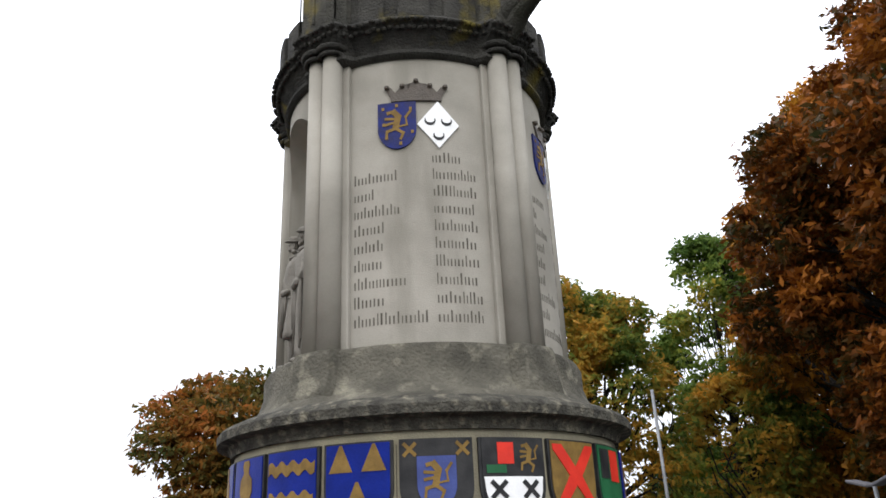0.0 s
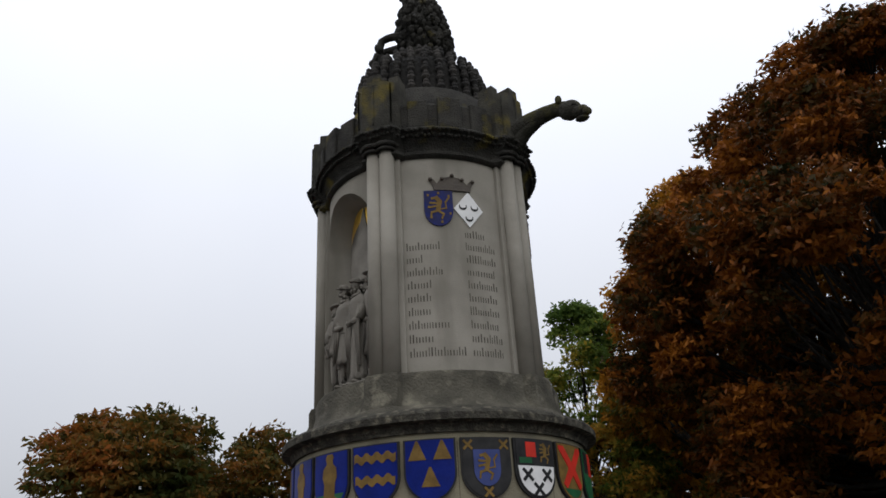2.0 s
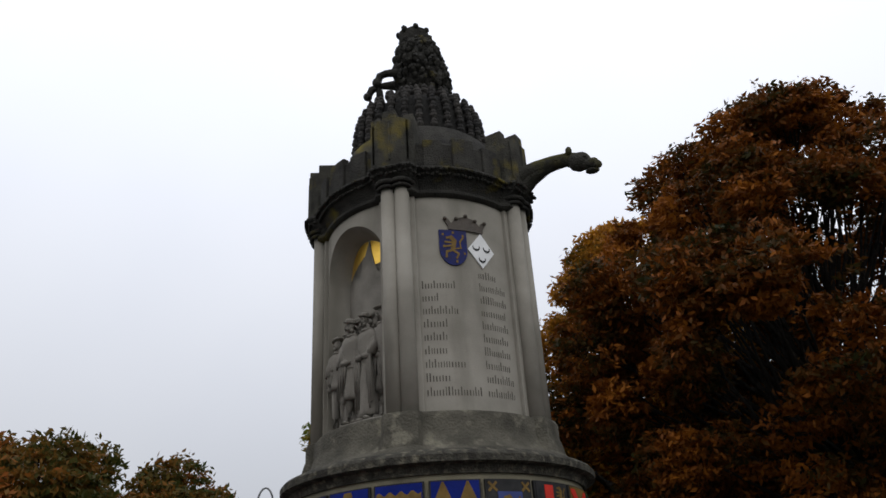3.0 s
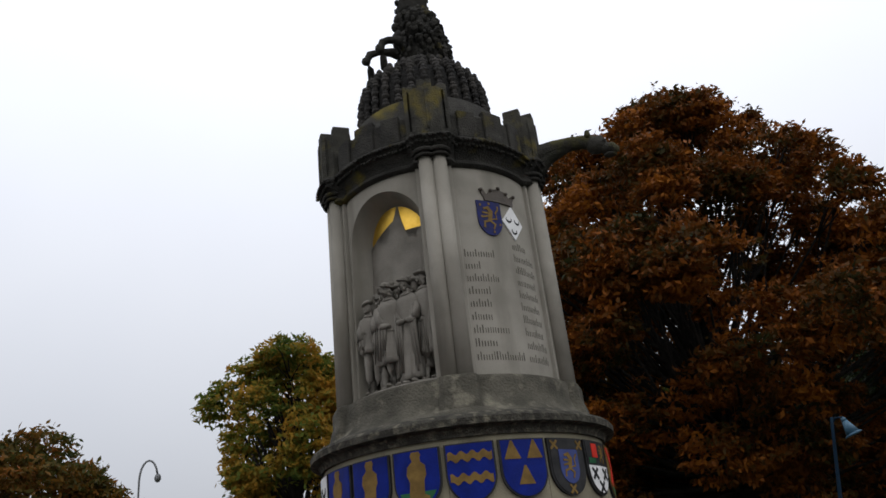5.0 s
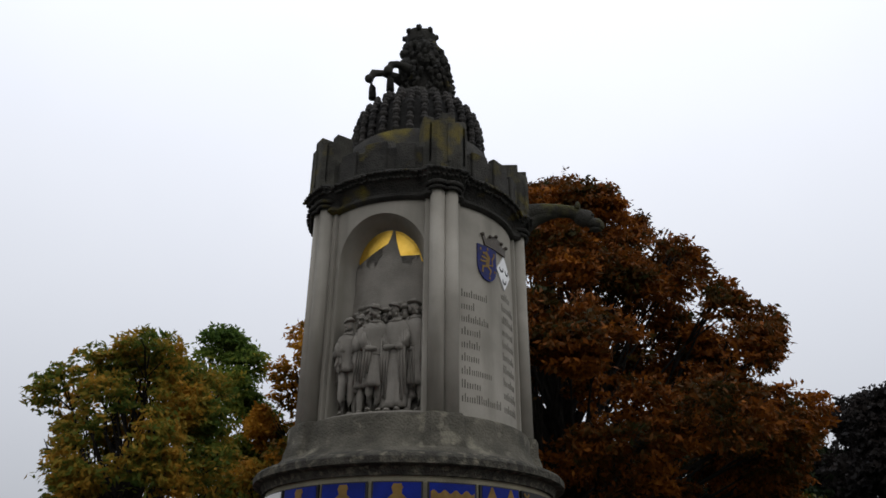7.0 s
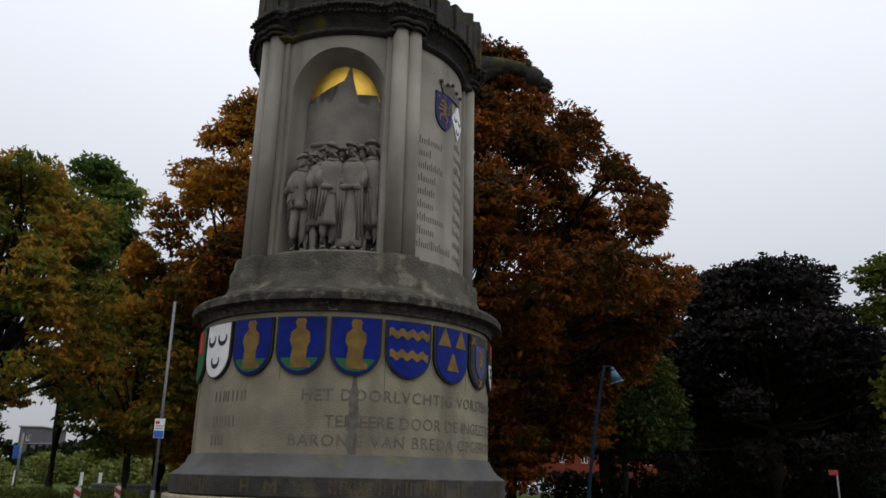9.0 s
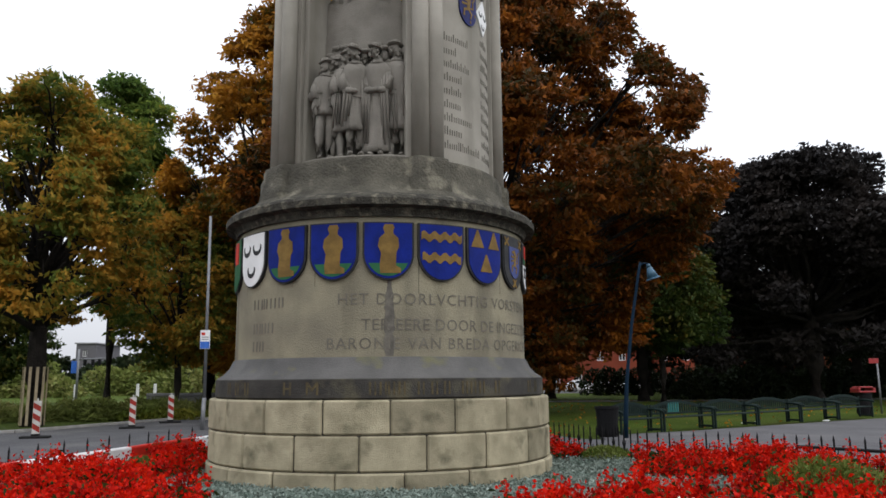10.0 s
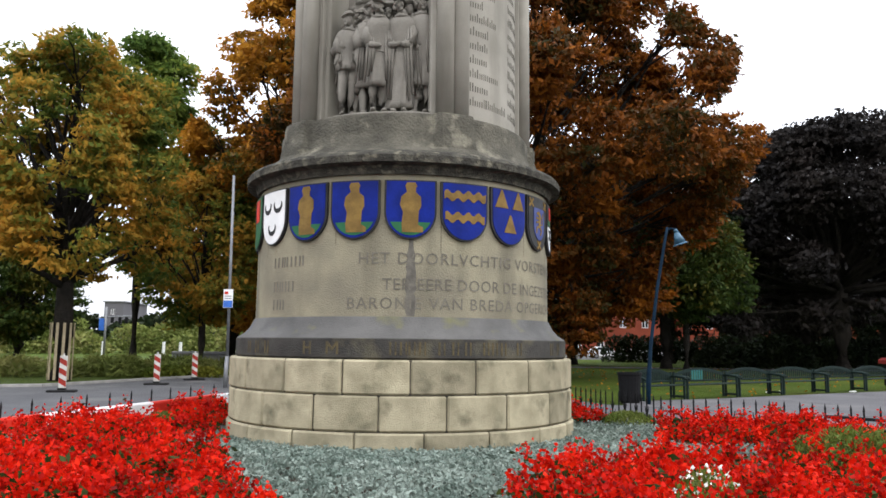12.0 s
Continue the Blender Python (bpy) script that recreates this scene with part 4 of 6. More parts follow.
        add("black_bar", [(-0.34, -0.42), (-0.1, -0.42), (-0.1, -0.06), (-0.34, -0.06)], black_paint)


for k in range(-6, 13):
    painted_shield(k)

# coats of arms and lines of names on the plain panels
for centre in (CORNERS[0] + 36, CORNERS[1] + 36):
    arms = strip_shield(monument, centre - 7.6, 9.06, 0.55, 0.76, R_WALL, 0.03, dull_blue_paint, "armorial_shield", "blue painted arms under a bronze crown")
    beast_plate(arms, centre - 7.6, 9.06, R_WALL + 0.03, 0, -0.36, 0.26, gold_paint)
    for q in range(7):
        x, y = ((-0.2, -0.1), (0.2, -0.12), (-0.19, -0.36), (0.22, -0.5), (-0.15, -0.58), (0.05, -0.68), (0.0, -0.06))[q]
        plate(arms, "billet", [(x - 0.02, y - 0.025), (x + 0.02, y - 0.025), (x + 0.02, y + 0.025), (x - 0.02, y + 0.025)], centre - 7.6, 9.06, R_WALL + 0.03, 0.007, gold_paint)
    loz = plate(monument, "white_lozenge", [(0, -0.38), (0.3, 0.0), (0, 0.38), (-0.3, 0.0)], centre + 8.1, 8.68, R_WALL, 0.03, white_paint, "white lozenge with black crescents")
    for x, y in ((-0.12, 0.06), (0.12, 0.06), (0.0, -0.18)):
        strokes_plate(loz, "crescent", moon(x, y, 0.08), centre + 8.1, 8.68, R_WALL + 0.03, 0.006, black_paint)
    cr = bmesh.new()
    on_drum(cr, [(-0.36, 0), (0.36, 0), (0.37, 0.07), (-0.37, 0.07)], centre, 9.07, R_WALL, 0.04)
    pts = [(-0.36, 0.06), (0.36, 0.06), (0.46, 0.26), (0.36, 0.24), (0.3, 0.15), (0.2, 0.27), (0.1, 0.16), (0.06, 0.3), (0.0, 0.36), (-0.06, 0.3), (-0.1, 0.16), (-0.2, 0.27), (-0.3, 0.15), (-0.36, 0.24), (-0.46, 0.26)]
    on_drum(cr, pts, centre, 9.07, R_WALL, 0.03)
    for x, y in ((0.0, 0.33), (0.2, 0.25), (-0.2, 0.25), (0.42, 0.24), (-0.42, 0.24)):
        ball(cr, polar(R_WALL + 0.04, centre + math.degrees(x / R_WALL), 9.07 + y), 0.045, 1)
    part("crown", cr, bronze, monument, "dark bronze crown above the arms")
    rb = random.Random(int(centre))
    for row in range(10):
        z = 8.08 - 0.258 * row
        for u0, length in ((-0.93, (0.5, 0.6, 0.28, 0.66, 0.45, 0.42, 0.4, 0.72, 0.4, 1.0)[row]), (0.2, (0.4, 0.62, 0.6, 0.58, 0.6, 0.6, 0.62, 0.58, 0.62, 0.6)[row])):
            if row == 0 and u0 < 0:
                continue
            u = u0
            while u < u0 + length:
                w = rb.uniform(0.026, 0.046)
                h = rb.choice((0.1, 0.1, 0.11, 0.16))
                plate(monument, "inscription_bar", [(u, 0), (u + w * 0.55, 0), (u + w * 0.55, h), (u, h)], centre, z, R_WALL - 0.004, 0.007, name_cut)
                u += w + 0.018

# cut letters on the drum, as thin plates darkened like the shade in the cuts
def cut_letters(me):
    """Each letter as a part of its own."""
    bm = bmesh.new()
    bm.from_mesh(me)
    left = set(bm.verts)
    while left:
        todo, island = [left.pop()], set()
        while todo:
            v = todo.pop()
            island.add(v)
            for e in v.link_edges:
                w = e.other_vert(v)
                if w in left:
                    left.discard(w)
                    todo.append(w)
        one = bmesh.new()
        at = {v: one.verts.new(v.co) for v in island}
        for f in {f for v in island for f in v.link_faces}:
            one.faces.new([at[v] for v in f.verts])
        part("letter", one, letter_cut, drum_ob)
    bm.free()


for words, a, z, s in (("HET DOORLVCHTIG VORSTENHVIS", -14.2, 2.86, 1.13), ("TER EERE DOOR DE INGEZETENEN DER", -5.9, 2.45, 1.04), ("BARONIE VAN BREDA OPGERICHT", -17.9, 2.15, 1.13)):
    cut_letters(letters(words, 0.265, a, z, 2.746, s))
rb = random.Random(2)
for z, length in ((2.86, 0.85), (2.45, 0.6), (2.15, 0.3)):
    u = -0.42
    while u < -0.42 + length:
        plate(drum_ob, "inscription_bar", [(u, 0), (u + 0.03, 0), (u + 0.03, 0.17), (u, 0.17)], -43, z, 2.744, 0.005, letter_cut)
        u += rb.uniform(0.06, 0.12)
for a in [-56.2, -50.9, -45.5, -2.5, 0.5, 2.9, 5.9, 11.5, 15.6, 19.5, 25.4, 28.4, 31.6, 37.9, 55.9, 61.6]:
    for du, w in ((0, 0.034), (0.085, 0.026)):
        plate(low_band_ob, "letter_bar", [(du, 0), (du + w, 0), (du + w, 0.2), (du, 0.2)], a, 1.44, 3.071, 0.005, letter_gold)
for a, strokes in ((-29.0, (((0, 0), (0.035, 0), (0.035, 0.2), (0, 0.2)), ((0.035, 0.088), (0.115, 0.088), (0.115, 0.116), (0.035, 0.116)), ((0.115, 0), (0.15, 0), (0.15, 0.2), (0.115, 0.2)))),
                   (-21.3, (((0, 0), (0.035, 0), (0.035, 0.2), (0, 0.2)), ((0.035, 0.2), (0.035, 0.14), (0.105, 0.05), (0.105, 0.11)), ((0.105, 0.11), (0.105, 0.05), (0.175, 0.14), (0.175, 0.2)), ((0.175, 0), (0.21, 0), (0.21, 0.2), (0.175, 0.2))))):
    strokes_plate(low_band_ob, "letter", strokes, a, 1.44, 3.071, 0.004, letter_gold)
# dark water stains down the drum face
stain = material("black_water_stain", (0.09, 0.084, 0.072), 0.8, (0.16, 0.148, 0.122), 7, 40, 0.4, 0.1)
for a, w, z0, z1, seed in ((3.6, 0.085, 2.04, 3.26, 1),):
    rw = random.Random(seed)
    left, right = [], []
    for k in range(15):
        v = (z1 - z0) * k / 14
        g = w * (0.35 + 0.65 * math.sin(math.pi * min(1, 0.25 + 0.7 * k / 14))) * rw.uniform(0.75, 1.2)
        left.append((-g, v))
        right.append((g * rw.uniform(0.8, 1.2), v))
    plate(drum_ob, "water_stain", left + right[::-1], a, z0, 2.745, 0.003, stain, "dark water stain")


# ---- trees ----
def tree(name, label, at, height, spread, low, leaf, leaves, seed, trunk_r=0.45, lobes=40, lobe_r=2.0, length=0.42, width=0.17, lean=(0, 0), fork=None, flat=1.0, gap=0.0, point=0.2, core_share=1.0, limb=1.0, profile=None):
    """A tapered trunk with limbs, and a crown of leaves laid in drooping tiers over many uneven lobes."""
    rng = np.random.default_rng(seed)
    root = thing(name, label, "tree", at)
    fork = fork or low + 0.12 * (height - low)
    mid = (low + height) / 2
    half = (height - low) / 2
    centres = []
    if profile:
        pz, pr = [q[0] for q in profile][::-1], [q[1] for q in profile][::-1]
        weight = np.array([np.interp(z, pz, pr) for z in np.linspace(pz[0], pz[-1], 60)]) + 1.2
        heights = np.linspace(pz[0], pz[-1], 60)
        while len(centres) < lobes:
            z = rng.choice(heights, p=weight / weight.sum()) + rng.uniform(-0.25, 0.25)
            t = rng.uniform(0, 2 * np.pi)
            r = max(0.0, np.interp(z, pz, pr) - lobe_r * 1.75) * (1 - 0.55 * rng.random() ** 2.2)
            centres.append([r * np.cos(t) + lean[0], r * np.sin(t) + lean[1], min(z, height - lobe_r * 1.7)])
    while len(centres) < lobes:
        p = rng.uniform(-1, 1, 3)
        d = np.linalg.norm(p)
        if 0.55 < d < 1.0 and p[2] > -0.92:
            taper = 1.0 - point * max(0, p[2] + 0.3)
            centres.append([p[0] * (spread - lobe_r * 0.7) * taper + lean[0], p[1] * (spread - lobe_r * 0.7) * taper + lean[1], mid + p[2] * (half - lobe_r * 0.6) * flat])
    centres = np.array(centres)
    radii = lobe_r * rng.uniform(0.65, 1.25, lobes)
    bm = bmesh.new()
    tube(bm, [(0, 0, -0.1), (0.02, 0.03, 0.25), (0.05, 0, fork * 0.5), (lean[0] * 0.2, lean[1] * 0.2, fork), (lean[0] * 0.6, lean[1] * 0.6, mid), (lean[0], lean[1], height - lobe_r)], [trunk_r * 1.12, trunk_r * 1.04, trunk_r, trunk_r * 0.85, trunk_r * 0.45, trunk_r * 0.12], 14)
    for v in bm.verts:
        v.co += Vector((noise.noise(v.co * 1.7), noise.noise(v.co * 1.7 + Vector((5, 2, 8))), 0)) * trunk_r * 0.25
    part("trunk", bm, bark, root, "dark rough bark trunk", True)
    limbs = bmesh.new()
    for c, r in zip(centres, radii):
        z0 = fork + max(0.0, (c[2] - fork)) * rng.uniform(0.05, 0.45)
        z0 = min(z0, height - 2 * lobe_r)
        a = Vector((lean[0] * 0.3, lean[1] * 0.3, z0))
        b = Vector(c)
        sag = a.lerp(b, 0.5) + Vector((rng.normal() * 0.5, rng.normal() * 0.5, -0.1 * (b - a).length + 0.4))
        tube(limbs, [a, a.lerp(sag, 0.5) + Vector((0, 0, 0.1)), sag, sag.lerp(b, 0.6), b], [trunk_r * 0.32 * limb, trunk_r * 0.27 * limb, trunk_r * 0.2 * limb, trunk_r * 0.11 * limb, 0.025], 7)
        for _ in range(3):
            d = Vector(rng.normal(size=3)).normalized() * r * 0.85
            tube(limbs, [sag.lerp(b, 0.7), b + d * 0.5, b + d], [trunk_r * 0.09, 0.035, 0.012], 5)
    part("branchwork", limbs, bark, root, "spreading dark branches", True)
    # leaves in fans on the lobe shells, more of them on the outside and on top
    fans = leaves // 7
    pick = rng.choice(lobes, fans, p=radii**2 / (radii**2).sum())
    d = rng.normal(size=(fans, 3))
    d /= np.linalg.norm(d, axis=1, keepdims=True)
    outward = centres[pick] - np.array([lean[0], lean[1], mid])
    outward /= np.linalg.norm(outward, axis=1, keepdims=True) + 1e-6
    flip = (d * outward).sum(1) < -0.25
    d[flip] *= -1
    depth = 1 - np.abs(rng.normal(0, 0.22, fans))
    pos = centres[pick] + d * (radii[pick] * depth)[:, None] * np.array([1.12, 1.12, 0.82])
    tier = 0.43 * lobe_r
    wave = np.array([noise.noise(Vector((p[0] * 0.35, p[1] * 0.35, seed))) for p in pos]) * 0.9
    pos[:, 2] = pos[:, 2] * 0.36 + (np.round((pos[:, 2] + wave) / tier) * tier - wave) * 0.64 - 0.06 * np.hypot(pos[:, 0] - lean[0], pos[:, 1] - lean[1]) * 0.3
    if gap:
        keep = np.array([noise.noise(Vector(p) * 0.42 + Vector((seed, 0, 0))) > -0.34 + gap for p in pos])
        pos, d = pos[keep], d[keep]
    fans = len(pos)
    centre = np.repeat(pos, 7, 0) + rng.normal(0, length * 0.55, (fans * 7, 3)) * np.array([1, 1, 0.55])
    normal = np.repeat(d * np.array([1, 1, 0.35]), 7, 0) + rng.normal(0, 0.35, (fans * 7, 3))
    # larger leaves deep inside close the crown
    deep = int(leaves * core_share) // 9
    pick = rng.choice(lobes, deep, p=radii**2 / (radii**2).sum())
    d = rng.normal(size=(deep, 3))
    d /= np.linalg.norm(d, axis=1, keepdims=True)
    core = centres[pick] + d * (radii[pick] * rng.uniform(0.0, 0.6, deep))[:, None]
    if gap:
        core = core[np.array([noise.noise(Vector(p) * 0.42 + Vector((seed, 0, 0))) > -0.3 + gap for p in core])]
    extra = np.repeat(core, 2, 0) + rng.normal(0, 0.2, (len(core) * 2, 3))
    centre, normal = np.concatenate([centre, extra]), np.concatenate([normal, rng.normal(size=extra.shape)])
    me = leaf_mesh("crown", centre, normal, length, width, rng)
    part("crown", me, leaf, root, "")
    return root


tree("chestnut_tree", "large rusty brown autumn chestnut on the lawn", (4.6, 23.5, 0), 26.5, 13.2, 1.8, chestnut_leaf, 330000, 11, 0.6, 290, 1.5, 0.32, 0.135, gap=0.05, limb=0.7, profile=[(26.5, 1.0), (25.3, 3.3), (23.5, 5.5), (22.2, 7.0), (20.0, 8.9), (17.3, 11.0), (14.7, 12.3), (12.0, 13.4), (9.7, 13.2), (8.0, 11.4), (5.0, 9.5), (2.6, 7.5)])
tree("chestnut_tree", "orange brown autumn chestnut behind the monument", (-5.3, 28.8, 0), 25.2, 8.0, 2.2, orange_leaf, 110000, 12, 0.5, 130, 1.45, 0.36, 0.15, gap=0.09, profile=[(25.2, 1.4), (23.0, 3.6), (21.0, 6.0), (19.5, 7.2), (14.5, 9.2), (11.0, 8.9), (6.0, 7.6), (3.0, 5.8)])
tree("chestnut_tree", "yellowing chestnut with thick forked trunk by the road", (-14.3, 17.4, 0), 14.9, 6.1, 3.8, yellow_leaf, 52000, 13, 0.38, 66, 1.25, 0.3, 0.13, fork=3.6, gap=0.24, core_share=0.06, limb=1.15, profile=[(14.9, 2.4), (14.0, 3.8), (13.1, 4.9), (12.0, 5.6), (10.5, 5.2), (8.4, 5.9), (6.0, 6.4), (4.6, 5.8)])
tree("maple_tree", "green tree with thin autumn crown", (-16.3, 30.8, 0), 20.7, 4.6, 6.0, fresh_leaf, 38000, 14, 0.26, 46, 1.2, 0.34, 0.15, gap=0.16, core_share=0.12, limb=0.6, profile=[(20.7, 2.2), (19.2, 3.3), (17.8, 3.9), (16.3, 4.4), (12.8, 5.2), (9.2, 5.6), (6.3, 5.0)])
tree("copper_beech", "broad dark copper beech behind the benches", (28.4, 36.0, 0), 18.0, 9.0, 3.0, beech_leaf, 70000, 15, 0.6, 110, 1.7, 0.38, 0.18, profile=[(18.0, 5.2), (16.8, 6.4), (15.0, 7.2), (12.8, 8.2), (10.0, 9.4), (6.0, 10.4), (3.6, 9.4)])
tree("copper_beech", "dark copper beech farther along the lawn", (41.5, 40.0, 0), 13.6, 7.5, 3.0, beech_leaf, 26000, 25, 0.5, 40, 2.2, 0.42, 0.2)
tree("lime_tree", "yellow green lime tree beyond the path", (33.8, 25.5, 0), 16.4, 5.6, 3.0, lime_leaf, 30000, 16, 0.35, 48, 1.5, 0.34, 0.15, gap=0.05, profile=[(16.4, 3.4), (15.6, 5.2), (12.5, 5.9), (9.0, 5.0), (5.0, 4.6), (3.5, 4.0)])
tree("young_tree", "small green tree turning yellow on the lawn", (15.5, 29.0, 0), 9.2, 3.9, 2.6, green_leaf, 15000, 17, 0.2, 26, 1.3, 0.34, 0.15)
tree("young_tree", "slim green and yellow tree on the verge", (-10.2, 22.9, 0), 10.4, 3.3, 1.8, yellow_leaf, 14000, 18, 0.18, 28, 1.1, 0.32, 0.14, gap=0.05)
tree("park_tree", "orange and green tree far across the road", (-30.6, 8.4, 0), 13.4, 5.4, 2.6, russet_leaf, 26000, 19, 0.4, 38, 1.8, 0.42, 0.17, gap=0.02)
tree("park_tree", "reddish autumn tree far across the road", (-29.0, 16.0, 0), 12.0, 5.0, 2.2, russet_leaf, 20000, 20, 0.35, 30, 1.6, 0.4, 0.17)
tree("park_tree", "thin brown tree far across the road", (-34.0, 15.0, 0), 11.5, 3.6, 2.5, russet_leaf, 9000, 21, 0.3, 24, 1.4, 0.36, 0.15, gap=0.15)
tree("park_tree", "dark green tree deep in the park", (13.5, 52.0, 0), 17.0, 6.5, 3.5, green_leaf, 22000, 22, 0.5, 40, 2.1, 0.42, 0.18)
tree("park_tree", "brown autumn tree deep in the park", (24.0, 58.0, 0), 17.0, 7.0, 3.5, chestnut_leaf, 22000, 23, 0.5, 40, 2.1, 0.42, 0.18)
tree("park_tree", "dark green tree at the park edge", (46.0, 60.0, 0), 15.0, 7.5, 3.0, shrub_leaf, 24000, 24, 0.5, 40, 2.2, 0.42, 0.18)
tree("park_tree", "green tree behind the verge", (-29.6, 44.0, 0), 10.5, 4.6, 1.2, green_leaf, 20000, 26, 0.4, 36, 2.0, 0.42, 0.18)
tree("park_tree", "dull green tree behind the road sign", (-9.5, 40.0, 0), 15.5, 6.5, 2.0, green_leaf, 24000, 27, 0.4, 40, 2.0, 0.42, 0.18)

tree("park_tree", "dark tree between the chestnut and the beech", (18.5, 42.0, 0), 17.5, 8.2, 2.2, shrub_leaf, 24000, 71, 0.45, 40, 2.1, 0.42, 0.19)
tree("park_tree", "dark tree behind the copper beech", (34.0, 52.0, 0), 16.0, 8.0, 2.0, beech_leaf, 24000, 72, 0.45, 40, 2.3, 0.45, 0.2)
tree("park_tree", "dark leafy tree by the brick building", (11.5, 50.0, 0), 14.0, 6.5, 1.0, shrub_leaf, 22000, 73, 0.45, 40, 2.2, 0.45, 0.2)
tree("park_tree", "dark tree far along the lawn", (56.0, 50.0, 0), 15.0, 8.0, 2.0, beech_leaf, 22000, 74, 0.45, 40, 2.3, 0.45, 0.2)

tree("park_tree", "yellow green tree far behind the monument", (-2.0, 36.0, 0), 15.0, 7.0, 1.5, yellow_leaf, 26000, 75, 0.4, 44, 2.1, 0.42, 0.18)
tree("park_tree", "brown tree far behind the chestnut", (3.0, 46.0, 0), 16.0, 7.0, 1.5, chestnut_leaf, 24000, 76, 0.4, 44, 2.1, 0.42, 0.18)

tree("park_tree", "orange tree beyond the roadside verge", (-11.5, 34.5, 0), 14.0, 6.0, 1.8, orange_leaf, 26000, 77, 0.4, 44, 1.9, 0.42, 0.18)

# striped wrap round the forked trunk
wrap = thing("trunk_guard", "pale vertical slats tied round the trunk", "guard", (-14.3, 17.4, 0))
for k in range(11):
    a = 360 / 11 * k
    bm = bmesh.new()
    box(bm, (-0.055, -0.012, 0.0), (0.055, 0.012, 2.3), pose(*polar(0.46, a, 0), 0, 0, a), 0.004)
    part("slat", bm, material("pale_slat_wood", (0.4, 0.33, 0.22), 0.8) if k == 0 else bpy.data.materials["pale_slat_wood"], wrap)


def foliage_mass(name, label, blobs, leaf, count, seed, length=0.3, width=0.14, category="shrubs"):
    rng = np.random.default_rng(seed)
    c = np.array([b[:3] for b in blobs], float)
    s = np.array([b[3:] for b in blobs], float)
    pick = rng.choice(len(blobs), count, p=(s[:, 0] * s[:, 2]) / (s[:, 0] * s[:, 2]).sum())
    d = rng.normal(size=(count, 3))
    d /= np.linalg.norm(d, axis=1, keepdims=True)
    d[:, 2] = np.abs(d[:, 2])
    pos = c[pick] + d * s[pick] * (1 - np.abs(rng.normal(0, 0.16, (count, 1))))
    me = leaf_mesh(name, pos, d, length, width, rng, 0.1)
    ob = part(name, me, leaf)
    return tagged(ob, label, category, kind="stuff")


rs = random.Random(4)
foliage_mass("shrubs", "dark evergreen shrubs at the edge of the lawn", [(x, 47 + rs.uniform(-3, 3), 0, 2.6, 2, rs.uniform(1.6, 3.0)) for x in np.arange(24, 62, 2.2)], shrub_leaf, 26000, 31, 0.4, 0.2)
foliage_mass("shrubs", "dark clipped hedge before the brick building", [(x, 62 + rs.uniform(-0.5, 0.5), 0, 1.6, 1.2, rs.uniform(2.4, 3.0)) for x in np.arange(20, 50, 1.4)], shrub_leaf, 16000, 32, 0.35, 0.2)
foliage_mass("shrubs", "tall dark shrubs hiding the brick building", [(x, 68 + rs.uniform(-2, 2), 0, 2.4, 2, rs.uniform(5.0, 8.0)) for x in np.arange(34, 70, 2.2)], shrub_leaf, 26000, 37, 0.5, 0.28)
foliage_mass("shrubs", "hazy green shrubs far beyond the road", [(x, 84 + rs.uniform(-6, 6), 0, 3.5, 3, rs.uniform(2.4, 5.2)) for x in np.arange(-64, -14, 2.4)], grass_leaf, 20000, 38, 0.6, 0.3)
foliage_mass("verge_plants", "tall rough grass and weeds on the verge", [(x, 21.4 + 0.05 * (x + 14) + rs.uniform(-0.8, 3.0), 0, 1.0, 0.9, rs.uniform(0.4, 1.05)) for x in np.arange(-26, -9.4, 0.35)], grass_leaf, 22000, 33, 0.42, 0.06)
foliage_mass("shrubs", "low green shrubs under the roadside tree", [(x, 20.8 + rs.uniform(-0.3, 0.5), 0, 0.8, 0.6, rs.uniform(0.3, 0.55)) for x in np.arange(-11.6, -3.5, 0.6)], lime_leaf, 7000, 34, 0.2, 0.1)
foliage_mass("far_woods", "hazy far trees along the horizon", [(x, 150 + rs.uniform(-10, 25), 0, 8, 6, rs.uniform(5, 9)) for x in np.arange(-150, 20, 6)], shrub_leaf, 30000, 35, 1.5, 1.0, "woods")
foliage_mass("far_woods", "far park trees along the horizon", [(x, 128 + rs.uniform(-10, 20), 0, 9, 6, rs.uniform(7, 15)) for x in np.arange(-10, 190, 7)], shrub_leaf, 60000, 36, 1.6, 1.1, "woods")
# loose leaves on the lawn and the road's edge
rng = np.random.default_rng(41)
fallen = np.stack([rng.uniform(4, 32, 700), rng.uniform(10, 44, 700), np.full(700, -0.03)], 1)
keep = fallen[:, 1] > fallen[:, 0] * 0.62 + 4
fl = leaf_mesh("fallen_leaves", fallen[keep] + [0, 0, 0.01], np.tile([1.0, 0, 0], (keep.sum(), 1)), 0.12, 0.08, rng, 0.0)
tagged(part("fallen_leaves", fl, orange_leaf), "scattered fallen leaves on the lawn", "leaves", kind="stuff")

# ---- flower bed ----
BED = [(-4.0, 3.0), (-2.6, 5.0), (0.5, 5.6), (3.2, 4.2), (4.3, 1.6), (4.9, -0.3), (6.0, -0.75), (7.7, -2.5), (8.6, -4.6), (8.4, -6.6), (6.2, -8.8), (2.5, -9.9), (-1.5, -10.1), (-4.6, -9.4), (-6.4, -7.2), (-6.2, -4.4), (-5.2, -0.6)]


def spline(points, steps=6):
    out = []
    n = len(points)
    for k in range(n):
        p = [np.array(points[(k + j - 1) % n], float) for j in range(4)]
        for s in range(steps):
            t = s / steps
            out.append(tuple(0.5 * (2 * p[1] + (p[2] - p[0]) * t + (2 * p[0] - 5 * p[1] + 4 * p[2] - p[3]) * t**2 + (3 * p[1] - p[0] - 3 * p[2] + p[3]) * t**3)))
    return out


